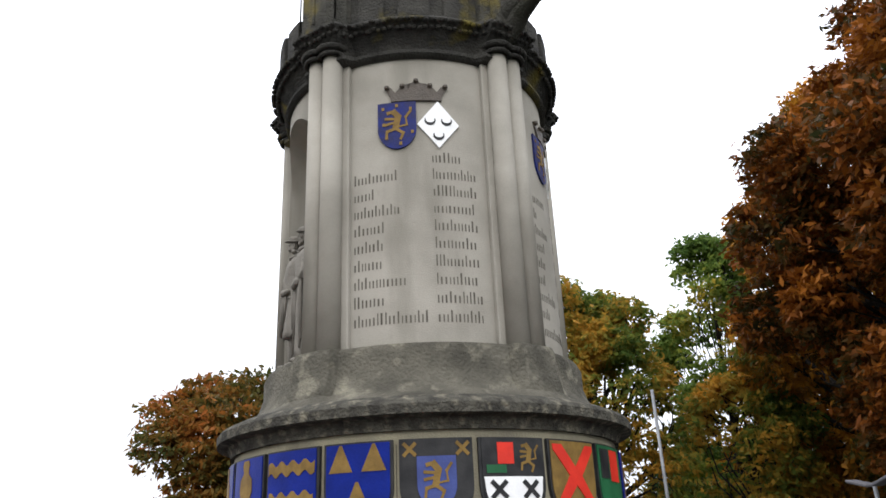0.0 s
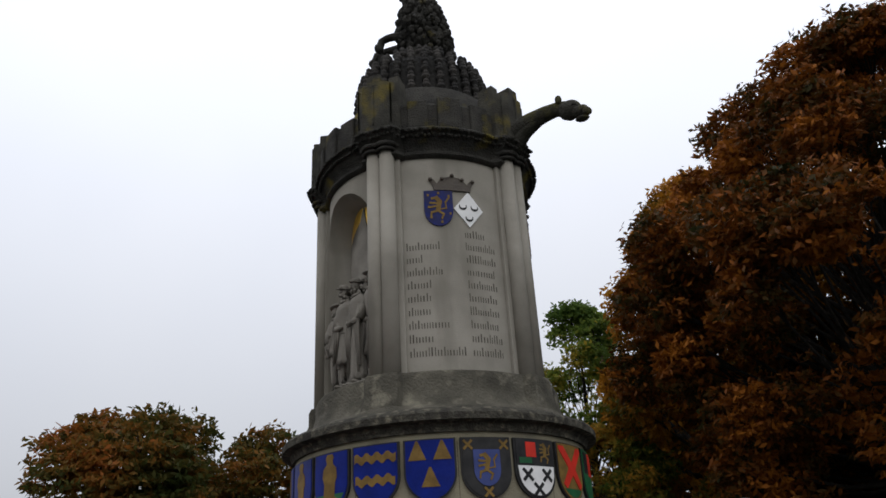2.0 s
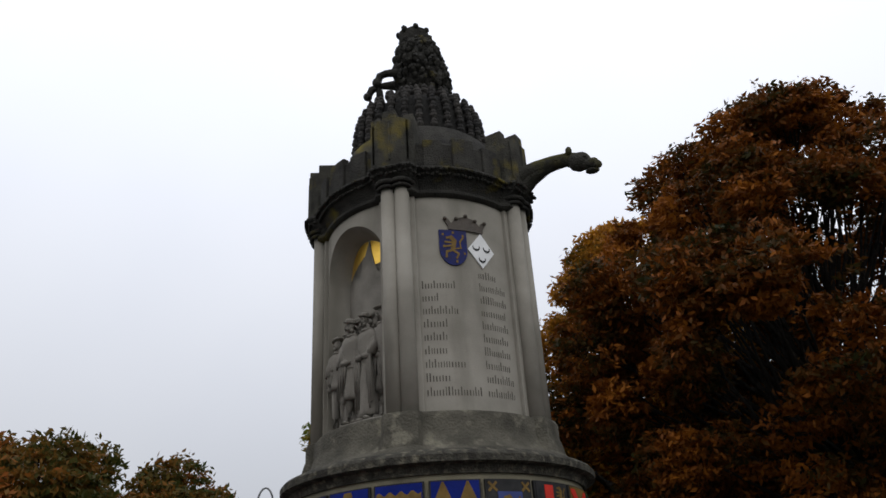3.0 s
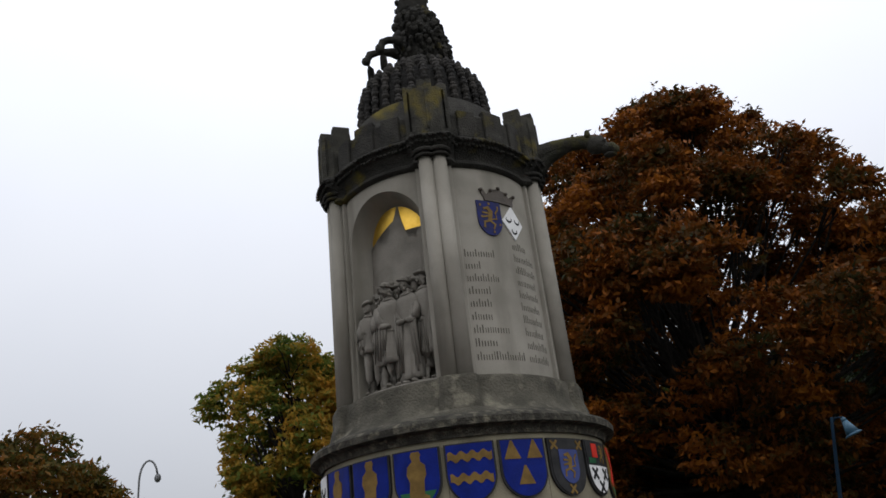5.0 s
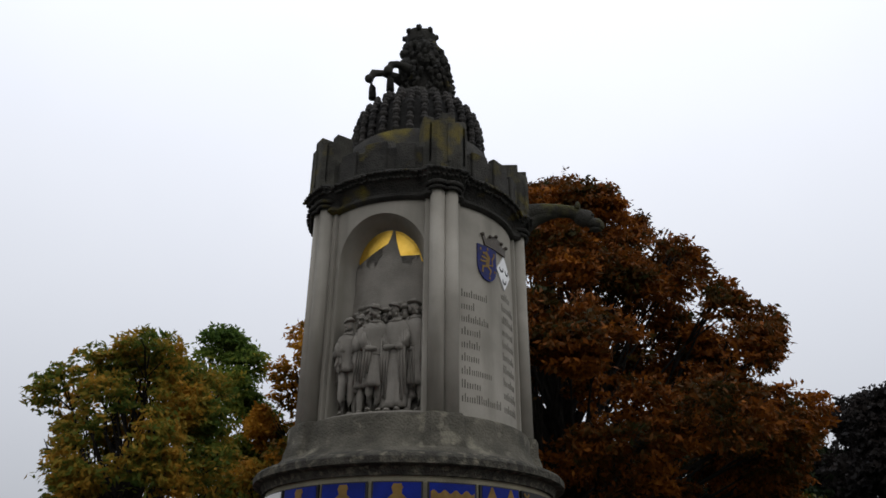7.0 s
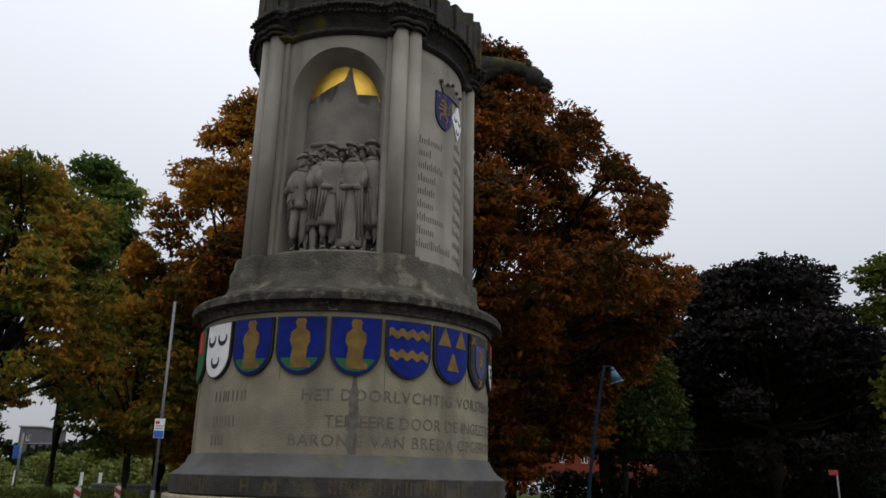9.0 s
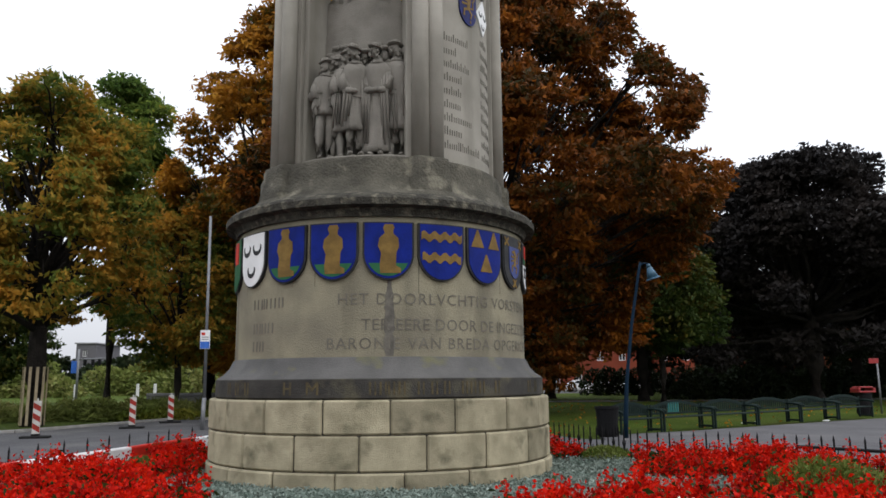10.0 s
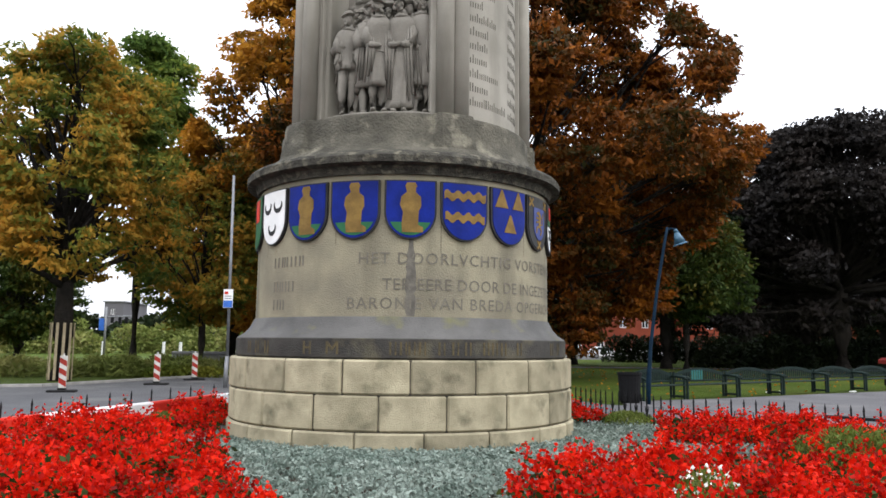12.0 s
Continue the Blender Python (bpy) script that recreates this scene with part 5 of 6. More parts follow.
rim = spline(BED)


def inside(x, y, poly):
    x, y = np.asarray(x), np.asarray(y)
    hit = np.zeros(x.shape, bool)
    for (x0, y0), (x1, y1) in zip(poly, poly[1:] + poly[:1]):
        c = (y0 > y) != (y1 > y)
        with np.errstate(divide="ignore", invalid="ignore"):
            hit ^= c & (x < (x1 - x0) * (y - y0) / (y1 - y0 + 1e-12) + x0)
    return hit


def bed_height(x, y):
    """The bed rises a little from its rim."""
    near = np.exp(-((np.hypot(x, y) - 3.1) / 1.3) ** 2)
    return 0.1 - 0.13 * near + 0.05 * (1 - near) * np.sin(np.asarray(x) * 0.9) * np.cos(np.asarray(y) * 0.7)


bm = bmesh.new()
rows = []
for k in range(9):
    f = k / 8
    rows.append([bm.verts.new((0.6 + (x - 0.6) * (1 - f * 0.97), -2.4 + (y + 2.4) * (1 - f * 0.97), -0.05 if k == 0 else float(bed_height(0.6 + (x - 0.6) * (1 - f), -2.4 + (y + 2.4) * (1 - f))))) for x, y in rim])
for a, b in zip(rows, rows[1:]):
    for j in range(len(rim)):
        bm.faces.new((a[j], a[(j + 1) % len(rim)], b[(j + 1) % len(rim)], b[j]))
bm.faces.new(rows[-1])
bed = tagged(part("flower_bed", bm, soil, None, "", True), "low raised bed of dark soil round the monument", "flower bed", kind="structure")


def scatter(poly, per_m2, rng, hole=0.0):
    xs, ys = [p[0] for p in poly], [p[1] for p in poly]
    n = int((max(xs) - min(xs)) * (max(ys) - min(ys)) * per_m2)
    x, y = rng.uniform(min(xs), max(xs), n), rng.uniform(min(ys), max(ys), n)
    ok = inside(x, y, poly)
    if hole:
        ok &= np.hypot(x, y) > hole
    return x[ok], y[ok]


REDS = [
    ("red_flowers", [(-5.30, 0.24), (-3.09, -3.56), (-2.06, -5.35), (-1.47, -6.77), (-0.87, -8.22), (-1.4, -9.3), (-4.2, -9.0), (-6.0, -7.0), (-5.9, -4.4), (-5.0, -0.8)], 0.36),
    ("red_flowers", [(-4.67, 1.17), (-3.8, 2.1), (-3.3, 0.2), (-3.3, -1.1), (-3.7, -1.6), (-4.1, -0.3)], 0.34),
    ("red_flowers", [(3.6, 0.9), (4.15, 0.6), (4.0, 2.0), (3.2, 3.6), (3.1, 2.4)], 0.34),
    ("red_flowers", [(4.1, -3.2), (4.5, -1.5), (5.2, -0.75), (5.95, -1.0), (7.3, -2.7), (8.1, -4.4), (6.6, -4.0), (5.4, -3.9)], 0.36),
    ("red_flowers", [(1.15, -7.5), (1.9, -6.4), (3.0, -5.6), (4.5, -5.3), (6.0, -5.6), (8.0, -5.5), (8.0, -6.6), (6.0, -8.4), (2.6, -9.4), (1.5, -8.9)], 0.4),
]
rng = np.random.default_rng(50)
for name, poly, high in REDS:
    x, y = scatter(spline(poly, 4), 36, rng)
    lump = np.array([noise.noise(Vector((a * 0.9, b * 0.9, 3))) + 0.8 * noise.noise(Vector((a * 2.9, b * 2.9, 9))) for a, b in zip(x, y)])
    top = bed_height(x, y) + high * (0.66 + 0.62 * lump) + rng.normal(0, 0.07, len(x))
    n = len(x)
    tips = np.stack([x, y, top], 1)
    # upright spikes of small blossoms
    per = 32
    c = np.repeat(tips, per, 0) + rng.normal(0, 1, (n * per, 3)) * np.array([0.05, 0.05, 0.065])
    out_dir = rng.normal(size=(n * per, 3)) * np.array([1, 1, 0.6]) + [0, 0, 0.5]
    me = leaf_mesh(name, c, out_dir, 0.055, 0.042, rng, -0.3)
    flowers = tagged(part(name, me, red_petal), "dense mass of bright red bedding flowers", "flowers", kind="stuff")
    per = 9
    c = np.repeat(tips - [0, 0, 0.13], per, 0) + rng.normal(0, 1, (n * per, 3)) * np.array([0.06, 0.06, 0.09])
    c[:, 2] = np.maximum(c[:, 2], 0.08)
    me = leaf_mesh("flower_leaves", c, rng.normal(size=(n * per, 3)) * [1, 1, 0.5], 0.095, 0.05, rng, 0.1)
    part("flower_leaves", me, bed_leaf, flowers, "green leaves under the red blossoms")

x, y = scatter(rim, 210, rng, 3.12)
free = np.ones(len(x), bool)
for _, poly, _ in REDS:
    free &= ~inside(x, y, spline(poly, 4))
x, y = x[free], y[free]
n = len(x)
lump = np.array([noise.noise(Vector((a * 3.0, b * 3.0, 5))) for a, b in zip(x, y)])
c = np.stack([x, y, bed_height(x, y) + 0.07 + 0.04 * lump], 1)
c = np.repeat(c, 6, 0) + rng.normal(0, 1, (n * 6, 3)) * np.array([0.035, 0.035, 0.02])
me = leaf_mesh("silver_foliage", c, rng.normal(size=(n * 6, 3)) * [1, 1, 0.3] + [0, 0, 0.25], 0.06, 0.032, rng, -0.35)
tagged(part("silver_foliage", me, silver_leaf), "carpet of silver grey leaves round the plinth", "plants", kind="stuff")


def tuft(name, label, cx, cy, rx, ry, high, leaf, count, seed, length, width):
    rng = np.random.default_rng(seed)
    t, q = rng.uniform(0, 2 * np.pi, count), np.sqrt(rng.uniform(0, 1, count))
    z = 0.1 + high * np.sqrt(np.maximum(0, 1 - q**2)) * rng.uniform(0.5, 1.05, count)
    p = np.stack([cx + rx * q * np.cos(t), cy + ry * q * np.sin(t), z], 1)
    me = leaf_mesh(name, p, rng.normal(size=(count, 3)) * [1, 1, 0.4] + [0, 0, 0.8], length, width, rng, -0.5)
    return tagged(part(name, me, leaf), label, "plants", kind="stuff")


tuft("green_tuft", "green feathery tuft between the red flowers", 5.25, -6.09, 1.0, 0.62, 0.6, tuft_leaf, 4200, 61, 0.1, 0.02)
tuft("green_tuft", "low green tuft behind the silver leaves", 4.5, 0.6, 0.5, 0.7, 0.22, tuft_leaf, 1500, 62, 0.1, 0.02)
tuft("green_tuft", "small green tuft beside the red flowers", -4.15, -0.95, 0.35, 0.4, 0.28, tuft_leaf, 1200, 63, 0.1, 0.02)
tuft("green_tuft", "green tuft at the end of the silver leaves", -0.95, -9.15, 0.34, 0.3, 0.22, tuft_leaf, 1100, 64, 0.1, 0.02)
tuft("white_flowers", "small white flowers among the red ones", 2.63, -8.62, 0.34, 0.3, 0.6, white_petal, 300, 65, 0.035, 0.03)
tuft("white_flower_leaves", "pale green leaves of the white flowers", 2.63, -8.62, 0.38, 0.33, 0.53, tuft_leaf, 1200, 66, 0.07, 0.025)

# ---- low spiked fence round the bed ----
fence = thing("garden_fence", "low black iron fence with pointed bars", "fence")
line = [(0.6 + (x - 0.6) * 1.03, -2.4 + (y + 2.4) * 1.03) for x, y in spline(BED, 40)]
run, count = 0.0, 0
spike = bmesh.new()
rod(spike, (0, 0, -0.05), (0, 0, 0.58), 0.018, 0.016, 6)
rod(spike, (0, 0, 0.58), (0, 0, 0.68), 0.022, 0.002, 6)
twig = bmesh.new()
for sx in (-1, 1):
    tube(twig, [(0, 0, 0.12), (sx * 0.07, 0, 0.2), (sx * 0.1, 0, 0.29)], [0.014, 0.013, 0.006], 5)
    tube(twig, [(0, 0, 0.26), (sx * 0.05, 0, 0.38), (sx * 0.06, 0, 0.45)], [0.012, 0.011, 0.005], 5)
spike_me = twig_me = None
for (x0, y0), (x1, y1) in zip(line, line[1:] + line[:1]):
    step = math.hypot(x1 - x0, y1 - y0)
    run += step
    if run >= 0.2:
        run = 0.0
        count += 1
        if y1 < -7.2 or (x1 < -2.0 and count % 3):
            continue
        m = pose(x1, y1, 0, 0, 0, math.degrees(math.atan2(y1 - y0, x1 - x0)))
        if spike_me is None:
            spike_me = part("spike", spike, iron, fence, "", False, m).data
            twig_me = part("scroll", twig, iron, fence, "", False, m).data
        else:
            part("spike", spike_me, None, fence, "", False, m)
            if count % 2:
                part("scroll", twig_me, None, fence, "", False, m)
for k in range(0, len(line), 8):
    a, b = line[k], line[(k + 8) % len(line)]
    if a[1] < -7.2:
        continue
    for z, r in ((0.1, 0.012), (0.46, 0.026)):
        if z < 0.2 or (a[0] > 6.9 and -7.2 < a[1] < -1.6):
            bm = bmesh.new()
            rod(bm, (*a, z), (*b, z), r, None, 8)
            part("rail", bm, iron, fence)


# ---- red and white road barrier beside the bed ----
barrier = thing("road_barrier", "low red and white plastic barrier on the road", "barrier")
line = [(-7.6, -8.0), (-6.75, -5.0), (-5.75, -2.0), (-4.9, 0.6), (-4.3, 2.9), (-3.2, 5.4), (-1.6, 6.5)]
pts = []
for (x0, y0), (x1, y1) in zip(line, line[1:]):
    n = max(1, round(math.hypot(x1 - x0, y1 - y0) / 1.9))
    pts += [(x0 + (x1 - x0) * k / n, y0 + (y1 - y0) * k / n) for k in range(n)]
for k, ((x0, y0), (x1, y1)) in enumerate(zip(pts, pts[1:])):
    bm = bmesh.new()
    d = math.hypot(x1 - x0, y1 - y0)
    m = pose(x0, y0, 0, 0, 0, math.degrees(math.atan2(y1 - y0, x1 - x0)))
    prof = [(-0.2, 0), (0.2, 0), (0.2, 0.08), (0.1, 0.16), (0.08, 0.4), (0.06, 0.43), (-0.06, 0.43), (-0.08, 0.4), (-0.1, 0.16), (-0.2, 0.08)]
    ends = [[bm.verts.new(m @ Vector((x, y, z))) for y, z in prof] for x in (0.008, d - 0.008)]
    for j in range(len(prof)):
        bm.faces.new((ends[0][j], ends[0][(j + 1) % len(prof)], ends[1][(j + 1) % len(prof)], ends[1][j]))
    bm.faces.new(ends[0][::-1])
    bm.faces.new(ends[1])
    part("red_segment" if k % 2 else "white_segment", bm, red_paint if k % 2 else white_paint, barrier)


# ---- beacon boards on the road ----
def beacon(at, turn):
    ob = thing("traffic_beacon", "red and white striped beacon board on black foot", "traffic beacon", at, "beacons on the road", "", turn)
    bm = bmesh.new()
    box(bm, (-0.42, -0.19, 0), (0.42, 0.19, 0.07), None, 0.02)
    box(bm, (-0.12, -0.09, 0.07), (0.12, 0.09, 0.13), None, 0.02)
    part("foot", bm, rubber, ob, "black rubber foot")
    bm = bmesh.new()
    box(bm, (-0.11, -0.02, 0.13), (0.11, 0.02, 1.12), None, 0.008)
    board = part("board", bm, beacon_white, ob, "white striped board")
    for k in range(3):
        bm = bmesh.new()
        z = 0.16 + 0.31 * k
        q = [(-0.106, z + 0.13), (0.106, z), (0.106, z + 0.17), (-0.106, z + 0.3)]
        for y in (-0.023, 0.023):
            f = [bm.verts.new((u, y, v)) for u, v in q]
            bm.faces.new(f if y < 0 else f[::-1])
        part("red_stripe", bm, beacon_red, board)
    bm = bmesh.new()
    rod(bm, (0, 0, 1.12), (0, 0, 1.2), 0.03, 0.02, 8)
    part("grip", bm, beacon_white, ob)
    return ob


for x, y, t in ((-10.75, 9.8, 12), (-9.35, 14.3, 8), (-9.0, 17.9, 20)):
    beacon((x, y, 0), t)

# ---- road sign ----
sign = thing("road_sign", "blue and white parking sign on a steel pole", "sign", (-6.5, 12.9, 0))
bm = bmesh.new()
rod(bm, (0, 0, -0.05), (0.04, 0, 1.1), 0.075, 0.075, 14)
rod(bm, (0.04, 0, 1.1), (0.0, 0, 7.6), 0.055, 0.05, 14)
part("pole", bm, steel, sign, "grey galvanised pole", True)
bm = bmesh.new()
box(bm, (-0.17, -0.075, 2.8), (0.17, -0.055, 3.46), None, 0.006)
panel = part("panel", bm, white_paint, sign, "white and blue sign plate")
bm = bmesh.new()
box(bm, (-0.158, -0.082, 2.815), (0.158, -0.0755, 3.06), None, 0.002)
part("blue_field", bm, sign_blue, panel)
bm = bmesh.new()
box(bm, (-0.13, -0.08, 3.28), (0.0, -0.0755, 3.38), None, 0.002)
part("red_mark", bm, red_paint, panel)
for z in (3.12, 3.2):
    bm = bmesh.new()
    box(bm, (-0.12, -0.08, z), (0.12, -0.0755, z + 0.03), None, 0.001)
    part("writing_bar", bm, steel, panel)

# ---- leaning park lamp ----
lamp = thing("park_lamp", "blue green park lamp on a leaning pole", "lamp", (6.7, 6.75, 0))
bm = bmesh.new()
tube(bm, [(0, 0, -0.05), (0.02, 0, 0.6), (0.1, 0, 1.6), (0.32, 0, 3.2), (0.6, 0, 4.7), (0.66, 0, 4.98)], [0.07, 0.068, 0.05, 0.046, 0.04, 0.035], 14)
part("pole", bm, lamp_green, lamp, "dark blue green painted pole", True)
bm = bmesh.new()
tube(bm, [(0.65, 0, 4.86), (0.74, 0, 4.95), (0.88, 0, 4.94), (0.96, 0, 4.86)], [0.025, 0.025, 0.025, 0.025], 8)
part("arm", bm, lamp_green, lamp, "", True)
bm = bmesh.new()
m = pose(0.95, 0, 4.72, 0, -18, 0)
for z0, z1, r0, r1 in ((0.12, 0.22, 0.07, 0.05), (-0.2, 0.12, 0.17, 0.07), (-0.24, -0.2, 0.23, 0.18)):
    vs = rod(bm, (0, 0, z0), (0, 0, z1), r0, r1, 20)
    for v in vs:
        v.co = m @ v.co
part("shade", bm, material("pale_teal_lamp_shade", (0.05, 0.13, 0.2), 0.4), lamp, "pale teal bell shade", True)

# ---- street lamps across the road ----
curved = thing("street_lamp", "tall grey street lamp with curved arm", "street lamp", (-22.0, 15.5, 0), "", "", 35)
bm = bmesh.new()
arc = [(0, 0, -0.05), (0, 0, 4.0), (0, 0, 8.6)] + [(0.42 - 0.42 * math.cos(math.pi * k / 10), 0, 8.6 + 0.95 * math.sin(math.pi * k / 10)) for k in range(1, 10)]
tube(bm, arc, [0.09, 0.08] + [0.05] * (len(arc) - 2), 10)
part("pole", bm, steel, curved, "curved grey pole", True)
bm = bmesh.new()
ball(bm, (0.84, 0, 8.7), (0.16, 0.16, 0.22), 2)
part("head", bm, steel, curved, "small lamp head", True)
flat_lamp = thing("street_lamp", "grey street lamp with two flat angled heads", "street lamp", (-0.8, 14.0, 0), "", "", -30)
bm = bmesh.new()
rod(bm, (0, 0, -0.05), (0, 0, 4.2), 0.07, 0.05, 12)
part("pole", bm, steel, flat_lamp, "", True)
for sx in (-1, 1):
    bm = bmesh.new()
    box(bm, (-0.45, -0.16, -0.04), (0.45, 0.16, 0.04), pose(sx * 0.55, 0, 4.28, 0, -12 * sx, 0), 0.02)
    part("head", bm, far_facade, flat_lamp, "flat pale grey lamp head")


# ---- benches ----
def bench(at, turn, painted=False, W=0.8):
    ob = thing("park_bench", "dark green wooden park bench with curved back" + (" and turquoise spray paint" if painted else ""), "bench", at, "benches along the path", "", turn)
    for k in range(5):
        bm = bmesh.new()
        y = -0.3 + 0.1 * k
        box(bm, (-W, y, 0.42), (W, y + 0.08, 0.45), None, 0.006)
        part("seat_slat", bm, bench_paint, ob)
    top = bmesh.new()
    n = 16
    prof = lambda u: 0.76 + 0.17 * (1 - (u / W) ** 2)
    for k in range(n):
        u0, u1 = -W + 2 * W * k / n, -W + 2 * W * (k + 1) / n
        v = [top.verts.new(p) for u in (u0, u1) for p in ((u, 0.25, prof(u) - 0.1), (u, 0.29, prof(u) - 0.1), (u, 0.29, prof(u)), (u, 0.25, prof(u)))]
        for j in range(4):
            top.faces.new((v[j], v[(j + 1) % 4], v[4 + (j + 1) % 4], v[4 + j]))
    bmesh.ops.remove_doubles(top, verts=top.verts, dist=0.0005)
    part("top_rail", top, bench_paint, ob)
    bm = bmesh.new()
    box(bm, (-W, 0.23, 0.5), (W, 0.27, 0.56), None, 0.006)
    part("lower_rail", bm, bench_paint, ob)
    for k in range(21):
        u = -W + 0.06 + (2 * W - 0.12) * k / 20
        bm = bmesh.new()
        box(bm, (u - 0.032, 0.245, 0.53), (u + 0.026, 0.265, prof(u) - 0.06))
        part("back_slat", bm, turquoise if painted and 7 <= k <= 11 else bench_paint, ob)
    for sx in (-1, 1):
        for y in (-0.28, 0.24):
            bm = bmesh.new()
            box(bm, (sx * W - 0.035, y, 0), (sx * W + 0.035, y + 0.06, 0.64 if y < 0 else 0.82), None, 0.01)
            part("leg", bm, bench_paint, ob)
        bm = bmesh.new()
        tube(bm, [(sx * W, 0.26, 0.68), (sx * W, 0.0, 0.69), (sx * W, -0.26, 0.66), (sx * W, -0.36, 0.6)], [0.035, 0.04, 0.045, 0.03], 8)
        part("armrest", bm, bench_paint, ob, "", True)
        bm = bmesh.new()
        box(bm, (sx * W - 0.03, -0.27, 0.05), (sx * W + 0.03, 0.27, 0.11), None, 0.01)
        part("foot_rail", bm, bench_paint, ob)
    return ob


ENDS = [(6.71, 7.85), (8.37, 8.89), (10.57, 10.29), (12.66, 11.61), (14.97, 13.06), (17.21, 14.47), (19.54, 15.95)]
for k, ((x0, y0), (x1, y1)) in enumerate(zip(ENDS, ENDS[1:])):
    bench(((x0 + x1) / 2, (y0 + y1) / 2 + 0.2, 0), math.degrees(math.atan2(y1 - y0, x1 - x0)), k == 1, math.hypot(x1 - x0, y1 - y0) / 2 - 0.07)


def litter_bin(at, h, r, body, lid, label):
    ob = thing("litter_bin", label, "bin", at)
    bm = bmesh.new()
    lathe(bm, [(r * 0.8, 0), (r * 0.85, 0.04), (r, h * 0.9), (r * 1.06, h * 0.92), (r * 1.06, h), (r * 0.9, h), (r * 0.85, h * 0.8), (0.0, h * 0.78)], seg=20)
    part("body", bm, body, ob, "", False)
    for k in range(20):
        bm = bmesh.new()
        box(bm, (-0.02, -0.012, 0.06), (0.02, 0.012, h * 0.9), pose(*polar(r * 0.95, 18 * k), -4, 0, 18 * k))
        part("slat", bm, body, ob)
    if lid:
        bm = bmesh.new()
        box(bm, (-r * 1.15, -r * 1.1, h), (r * 1.15, r * 1.1, h + 0.07), None, 0.02)
        for sx in (-1, 1):
            box(bm, (sx * r - 0.05, -r, h + 0.05), (sx * r + 0.05, r, h + 0.2), None, 0.02)
        box(bm, (-r * 0.9, -r * 0.9, h + 0.2), (r * 0.9, r * 0.9, h + 0.26), None, 0.02)
        part("lid", bm, lid, ob, "red plastic lid")
    return ob


litter_bin((6.35, 7.35, 0), 0.86, 0.33, iron, None, "black slatted litter bin beside the benches")
litter_bin((20.4, 17.7, 0), 0.95, 0.33, iron, bin_red, "dark litter bin with red lid near the path")
red_sign = thing("small_sign", "small red sign on a thin grey post", "sign", (21.6, 18.4, 0))
bm = bmesh.new()
rod(bm, (0, 0, 0), (0, 0, 2.4), 0.04, 0.04, 10)
part("post", bm, steel, red_sign, "", True)
bm = bmesh.new()
box(bm, (-0.4, -0.05, 2.2), (0.05, -0.03, 2.42), None, 0.005)
part("plate", bm, bin_red, red_sign, "plain red plate")
# litter on the lawn by the benches
for x, y, t in ((12.9, 12.9, 20), (13.4, 13.1, 70), (13.2, 12.6, 45), (16.4, 13.7, 10)):
    p = thing("paper_scrap", "crumpled white paper scrap on the grass", "litter", (x, y, -0.04))
    bm = bmesh.new()
    ball(bm, (0, 0, 0.04), (0.16, 0.1, 0.03), 2)
    for v in bm.verts:
        v.co += Vector((noise.noise(v.co * 14), noise.noise(v.co * 14 + Vector((3, 1, 2))), abs(noise.noise(v.co * 11)))) * 0.035
    part("paper", bm, white_paint, p, "", False, pose(0, 0, 0, 0, 0, t))


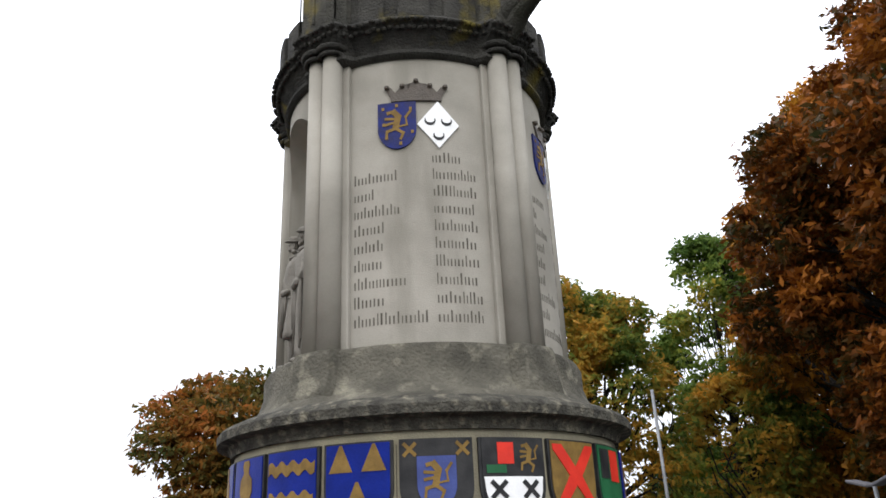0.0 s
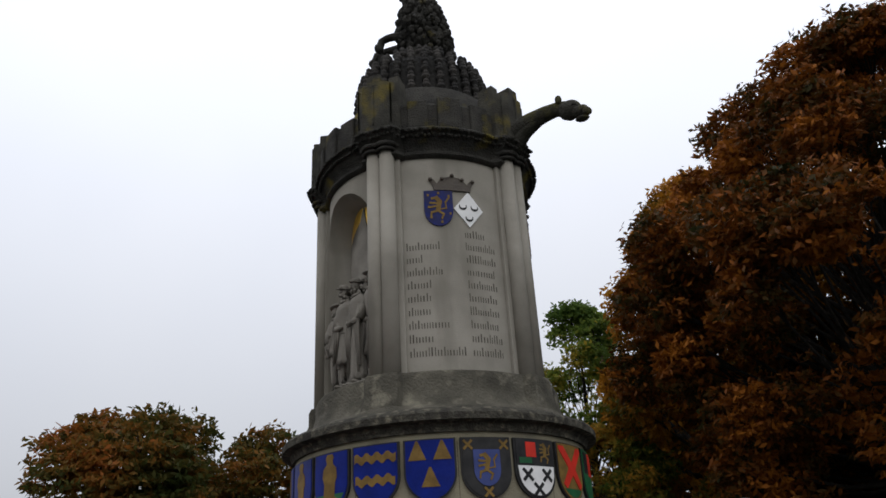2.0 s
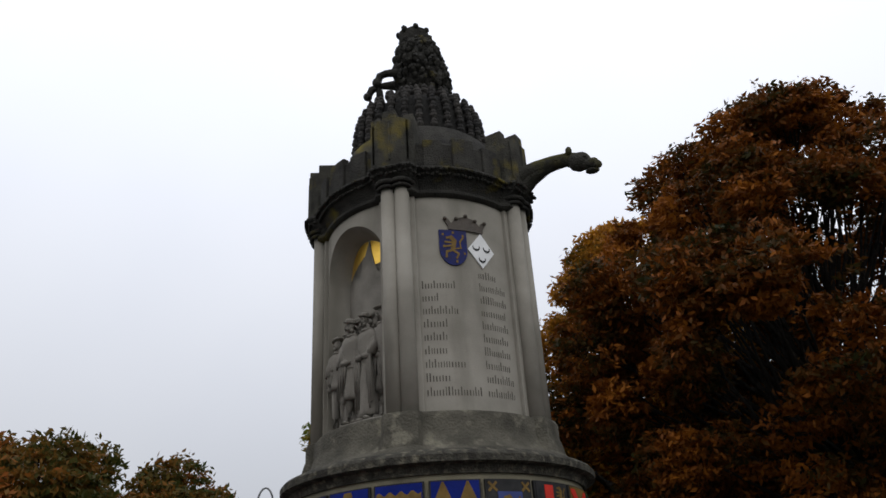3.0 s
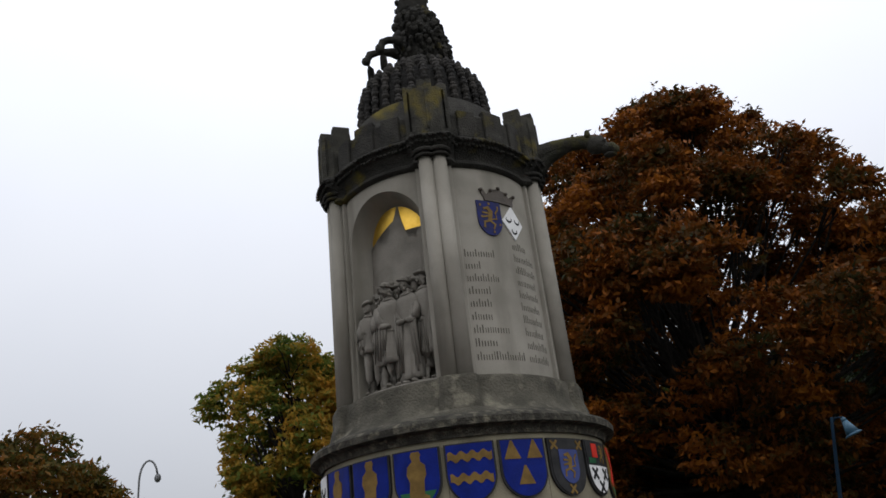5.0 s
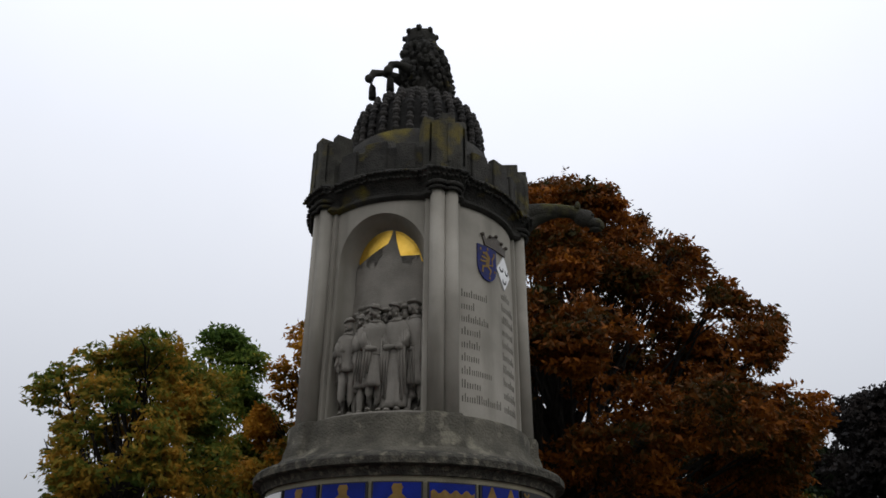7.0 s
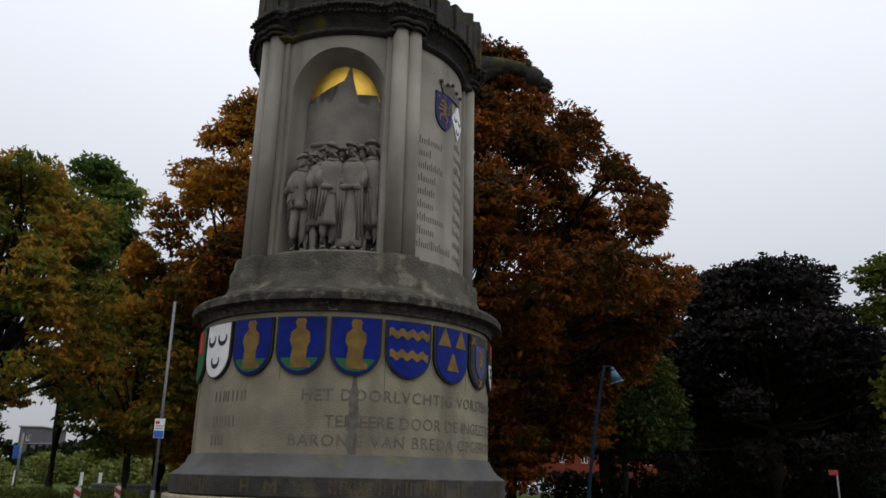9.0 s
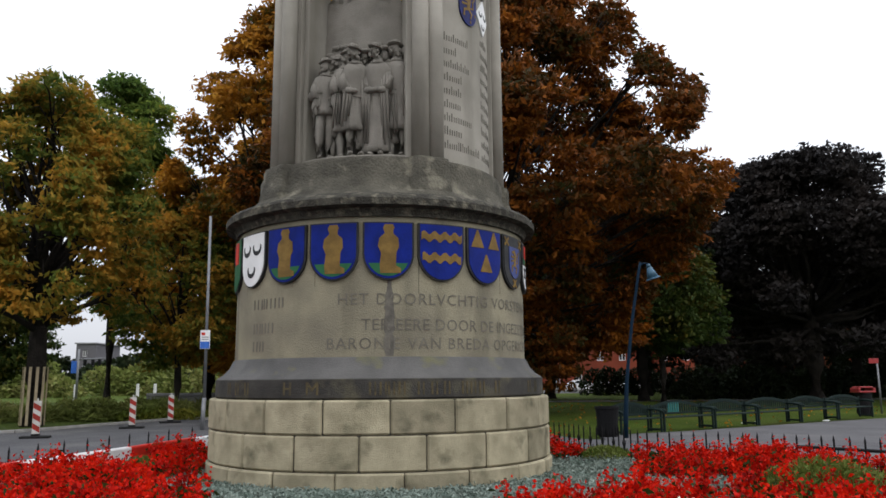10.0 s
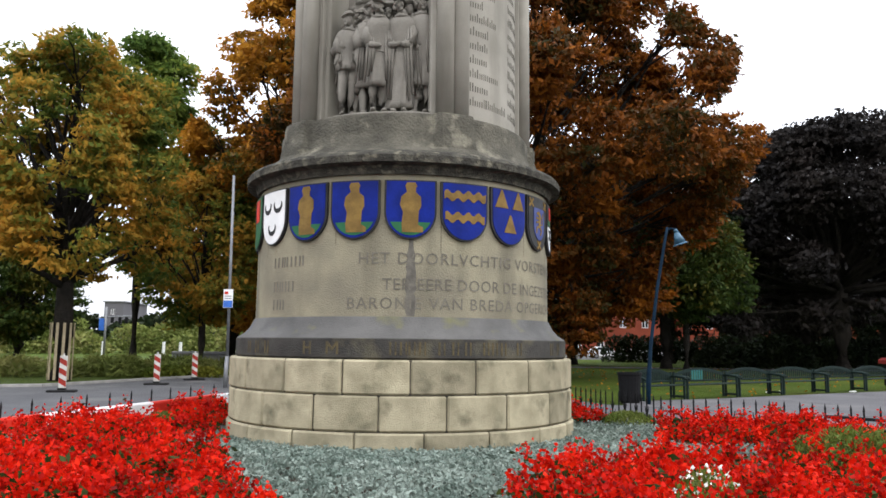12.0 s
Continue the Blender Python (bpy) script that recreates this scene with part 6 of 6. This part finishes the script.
# ---- brick building beyond the park ----
def facade_house(x0, x1, y, depth, storeys, mat, label, step=3.0):
    ob = thing("apartment_building", label, "building", (x0, y, -0.05))
    w, hh = x1 - x0, storeys * 3.0
    bm = bmesh.new()
    nx = int(w / step)
    xs = sorted({0.0, w} | {step * (k + 0.5) + d for k in range(nx) for d in (-0.45, 0.45)})
    zs = sorted({0.0, hh + 0.6} | {3.0 * s + d for s in range(storeys) for d in (1.0, 2.2)})
    holes = []
    for a, b in zip(xs, xs[1:]):
        for c, d in zip(zs, zs[1:]):
            if abs(b - a - 0.9) < 1e-6 and abs(d - c - 1.2) < 1e-6:
                holes.append((a, b, c, d))
                continue
            bm.faces.new([bm.verts.new(p) for p in ((a, 0, c), (b, 0, c), (b, 0, d), (a, 0, d))])
    for a, b, c, d in holes:
        for p, q in (((a, c), (b, c)), ((b, c), (b, d)), ((b, d), (a, d)), ((a, d), (a, c))):
            bm.faces.new([bm.verts.new(v) for v in ((p[0], 0, p[1]), (q[0], 0, q[1]), (q[0], 0.2, q[1]), (p[0], 0.2, p[1]))])
    for p, q in (((0, 0), (0, depth)), ((w, depth), (w, 0)), ((0, depth), (w, depth))):
        bm.faces.new([bm.verts.new(v) for v in ((p[0], p[1], 0), (q[0], q[1], 0), (q[0], q[1], hh + 0.6), (p[0], p[1], hh + 0.6))])
    bmesh.ops.remove_doubles(bm, verts=bm.verts, dist=0.001)
    part("wall", bm, mat, ob)
    bm = bmesh.new()
    box(bm, (-0.3, -0.3, hh + 0.6), (w + 0.3, depth + 0.3, hh + 0.9), None, 0.05)
    part("roof", bm, concrete, ob, "flat grey roof")
    bm = bmesh.new()
    box(bm, (0, -0.06, 0), (w, 0.0, 0.85), None, 0.01)
    part("plinth", bm, kerb_mat, ob)
    rw = random.Random(7)
    for k, (a, b, c, d) in enumerate(holes):
        bm = bmesh.new()
        for lo, hi in (((a, 0.1, c), (a + 0.08, 0.18, d)), ((b - 0.08, 0.1, c), (b, 0.18, d)), ((a, 0.1, d - 0.08), (b, 0.18, d)), ((a, 0.1, c), (b, 0.18, c + 0.08)), (((a + b) / 2 - 0.04, 0.1, c), ((a + b) / 2 + 0.04, 0.18, d))):
            box(bm, lo, hi)
        win = part("window", bm, white_paint, ob)
        bm = bmesh.new()
        box(bm, (a, 0.185, c), (b, 0.2, d))
        part("pane", bm, glass_dark if rw.random() < 0.65 else far_facade, win)
    return ob


facade_house(14.0, 34.0, 88.0, 12, 4, brick, "red brick apartment building with white windows")
facade_house(35.5, 66.0, 90.0, 12, 4, brick, "long red brick building behind dark trees")
facade_house(-66.0, -62.0, 150.0, 14, 3, far_facade, "pale grey office block far beyond the road", 3.6)
facade_house(-68.0, -26.0, 190.0, 14, 2, far_facade, "low grey building far beyond the road", 3.6)
for x, y, h in ((-48, 25, 3), (-58, 34, 3)):
    facade_house(x - 12, x, y + 10, 10, h, far_facade, "distant house with grey roof across the road", 3.2)


def parked_car(at, turn, paint, label):
    ob = thing("parked_car", label, "car", at, "parked cars", "", turn)
    bm = bmesh.new()
    side = [(-2.05, 0.3), (2.0, 0.3), (2.1, 0.6), (1.95, 0.82), (1.0, 0.95), (0.45, 1.4), (-1.1, 1.45), (-1.85, 1.0), (-2.1, 0.85)]
    ends = [[bm.verts.new((x, y * (0.86 if z > 1.0 else 1), z)) for x, z in side] for y in (-0.85, 0.85)]
    for j in range(len(side)):
        bm.faces.new((ends[0][j], ends[0][(j + 1) % len(side)], ends[1][(j + 1) % len(side)], ends[1][j]))
    bm.faces.new(ends[0][::-1])
    bm.faces.new(ends[1])
    bmesh.ops.bevel(bm, geom=bm.edges[:], offset=0.05, segments=2, affect="EDGES")
    part("body", bm, paint, ob)
    for y in (-0.86, 0.86):
        bm = bmesh.new()
        f = [bm.verts.new((x, y * 0.97, z)) for x, z in ((-1.4, 0.98), (0.75, 0.98), (0.35, 1.34), (-1.05, 1.36))]
        bm.faces.new(f)
        part("side_window", bm, glass_dark, ob)
        for x in (-1.3, 1.3):
            bm = bmesh.new()
            rod(bm, (x, y * 0.85, 0.31), (x, y * 1.02, 0.31), 0.31, 0.31, 18)
            wheel = part("wheel", bm, rubber, ob)
            bm = bmesh.new()
            rod(bm, (x, y * 1.0, 0.31), (x, y * 1.035, 0.31), 0.19, 0.19, 14)
            part("rim", bm, steel, wheel)
    return ob


parked_car((23.2, 80.5, 0), 3, car_white, "small white parked car before the brick building")
parked_car((28.0, 80.2, 0), 2, car_white, "white parked car beside the street")
parked_car((33.2, 80.4, 0), 182, steel, "silver parked car beside the street")

# ---- low bridge wall and gantry beyond the verge ----
bm = bmesh.new()
box(bm, (-15.5, 35.5, -0.05), (-6.0, 36.0, 0.75), None, 0.04)
box(bm, (-15.5, 35.4, 0.75), (-6.0, 36.1, 0.95), None, 0.04)
tagged(part("bridge_wall", bm, concrete), "low grey concrete bridge wall", "wall", kind="structure")
gantry = thing("sign_gantry", "pale road gantry with small dark signs", "gantry", (-28.8, 58.0, 0))
bm = bmesh.new()
rod(bm, (0, 0, -0.05), (0, 0, 4.7), 0.11, 0.09, 10)
part("post", bm, steel, gantry, "", True)
bm = bmesh.new()
rod(bm, (2.7, 0, -0.05), (2.7, 0, 4.4), 0.11, 0.09, 10)
part("post", bm, steel, gantry, "", True)
bm = bmesh.new()
rod(bm, (-0.2, 0, 3.75), (2.9, 0, 3.85), 0.06, 0.06, 8)
part("beam", bm, steel, gantry, "", True)
for x in (0.6, 1.3, 1.9):
    bm = bmesh.new()
    box(bm, (x - 0.13, -0.1, 3.2), (x + 0.13, 0.1, 3.75), None, 0.03)
    part("signal_box", bm, iron, gantry)
bm = bmesh.new()
box(bm, (-0.6, -0.05, 2.5), (-0.12, 0.05, 3.6), None, 0.02)
part("blue_plate", bm, sign_blue, gantry)
for x, y in ((-30.5, 62), (-24.0, 60), (-21.5, 57)):
    pst = thing("bollard", "pale round roadside post on the verge", "post", (x, y, 0), "roadside posts")
    bm = bmesh.new()
    rod(bm, (0, 0, -0.05), (0, 0, 1.5), 0.16, 0.13, 10)
    part("post", bm, white_paint, pst)

# ---- stone blocks of the plinth ----
for n, (z0, z1, start) in enumerate(courses):
    bumped = [arc_block(-STONE / 2 + 0.14, STONE / 2 - 0.14, 2.98, 3.165 + (0.035 if n == 0 else 0.0), z0, z1, 6, 0.028)]
    mesh = None
    for k in range(19):
        a = start + STONE * (k + 0.5)
        o = polar(((k * 7 + n * 5) % 5 - 2) * 0.005, a)
        m = pose(o.x, o.y, 0, 0, 0, a)
        if mesh is None:
            mesh = part("stone_block", bumped[0], block_stone, plinth, "", False, m).data
        else:
            part("stone_block", mesh, None, plinth, "", False, m)
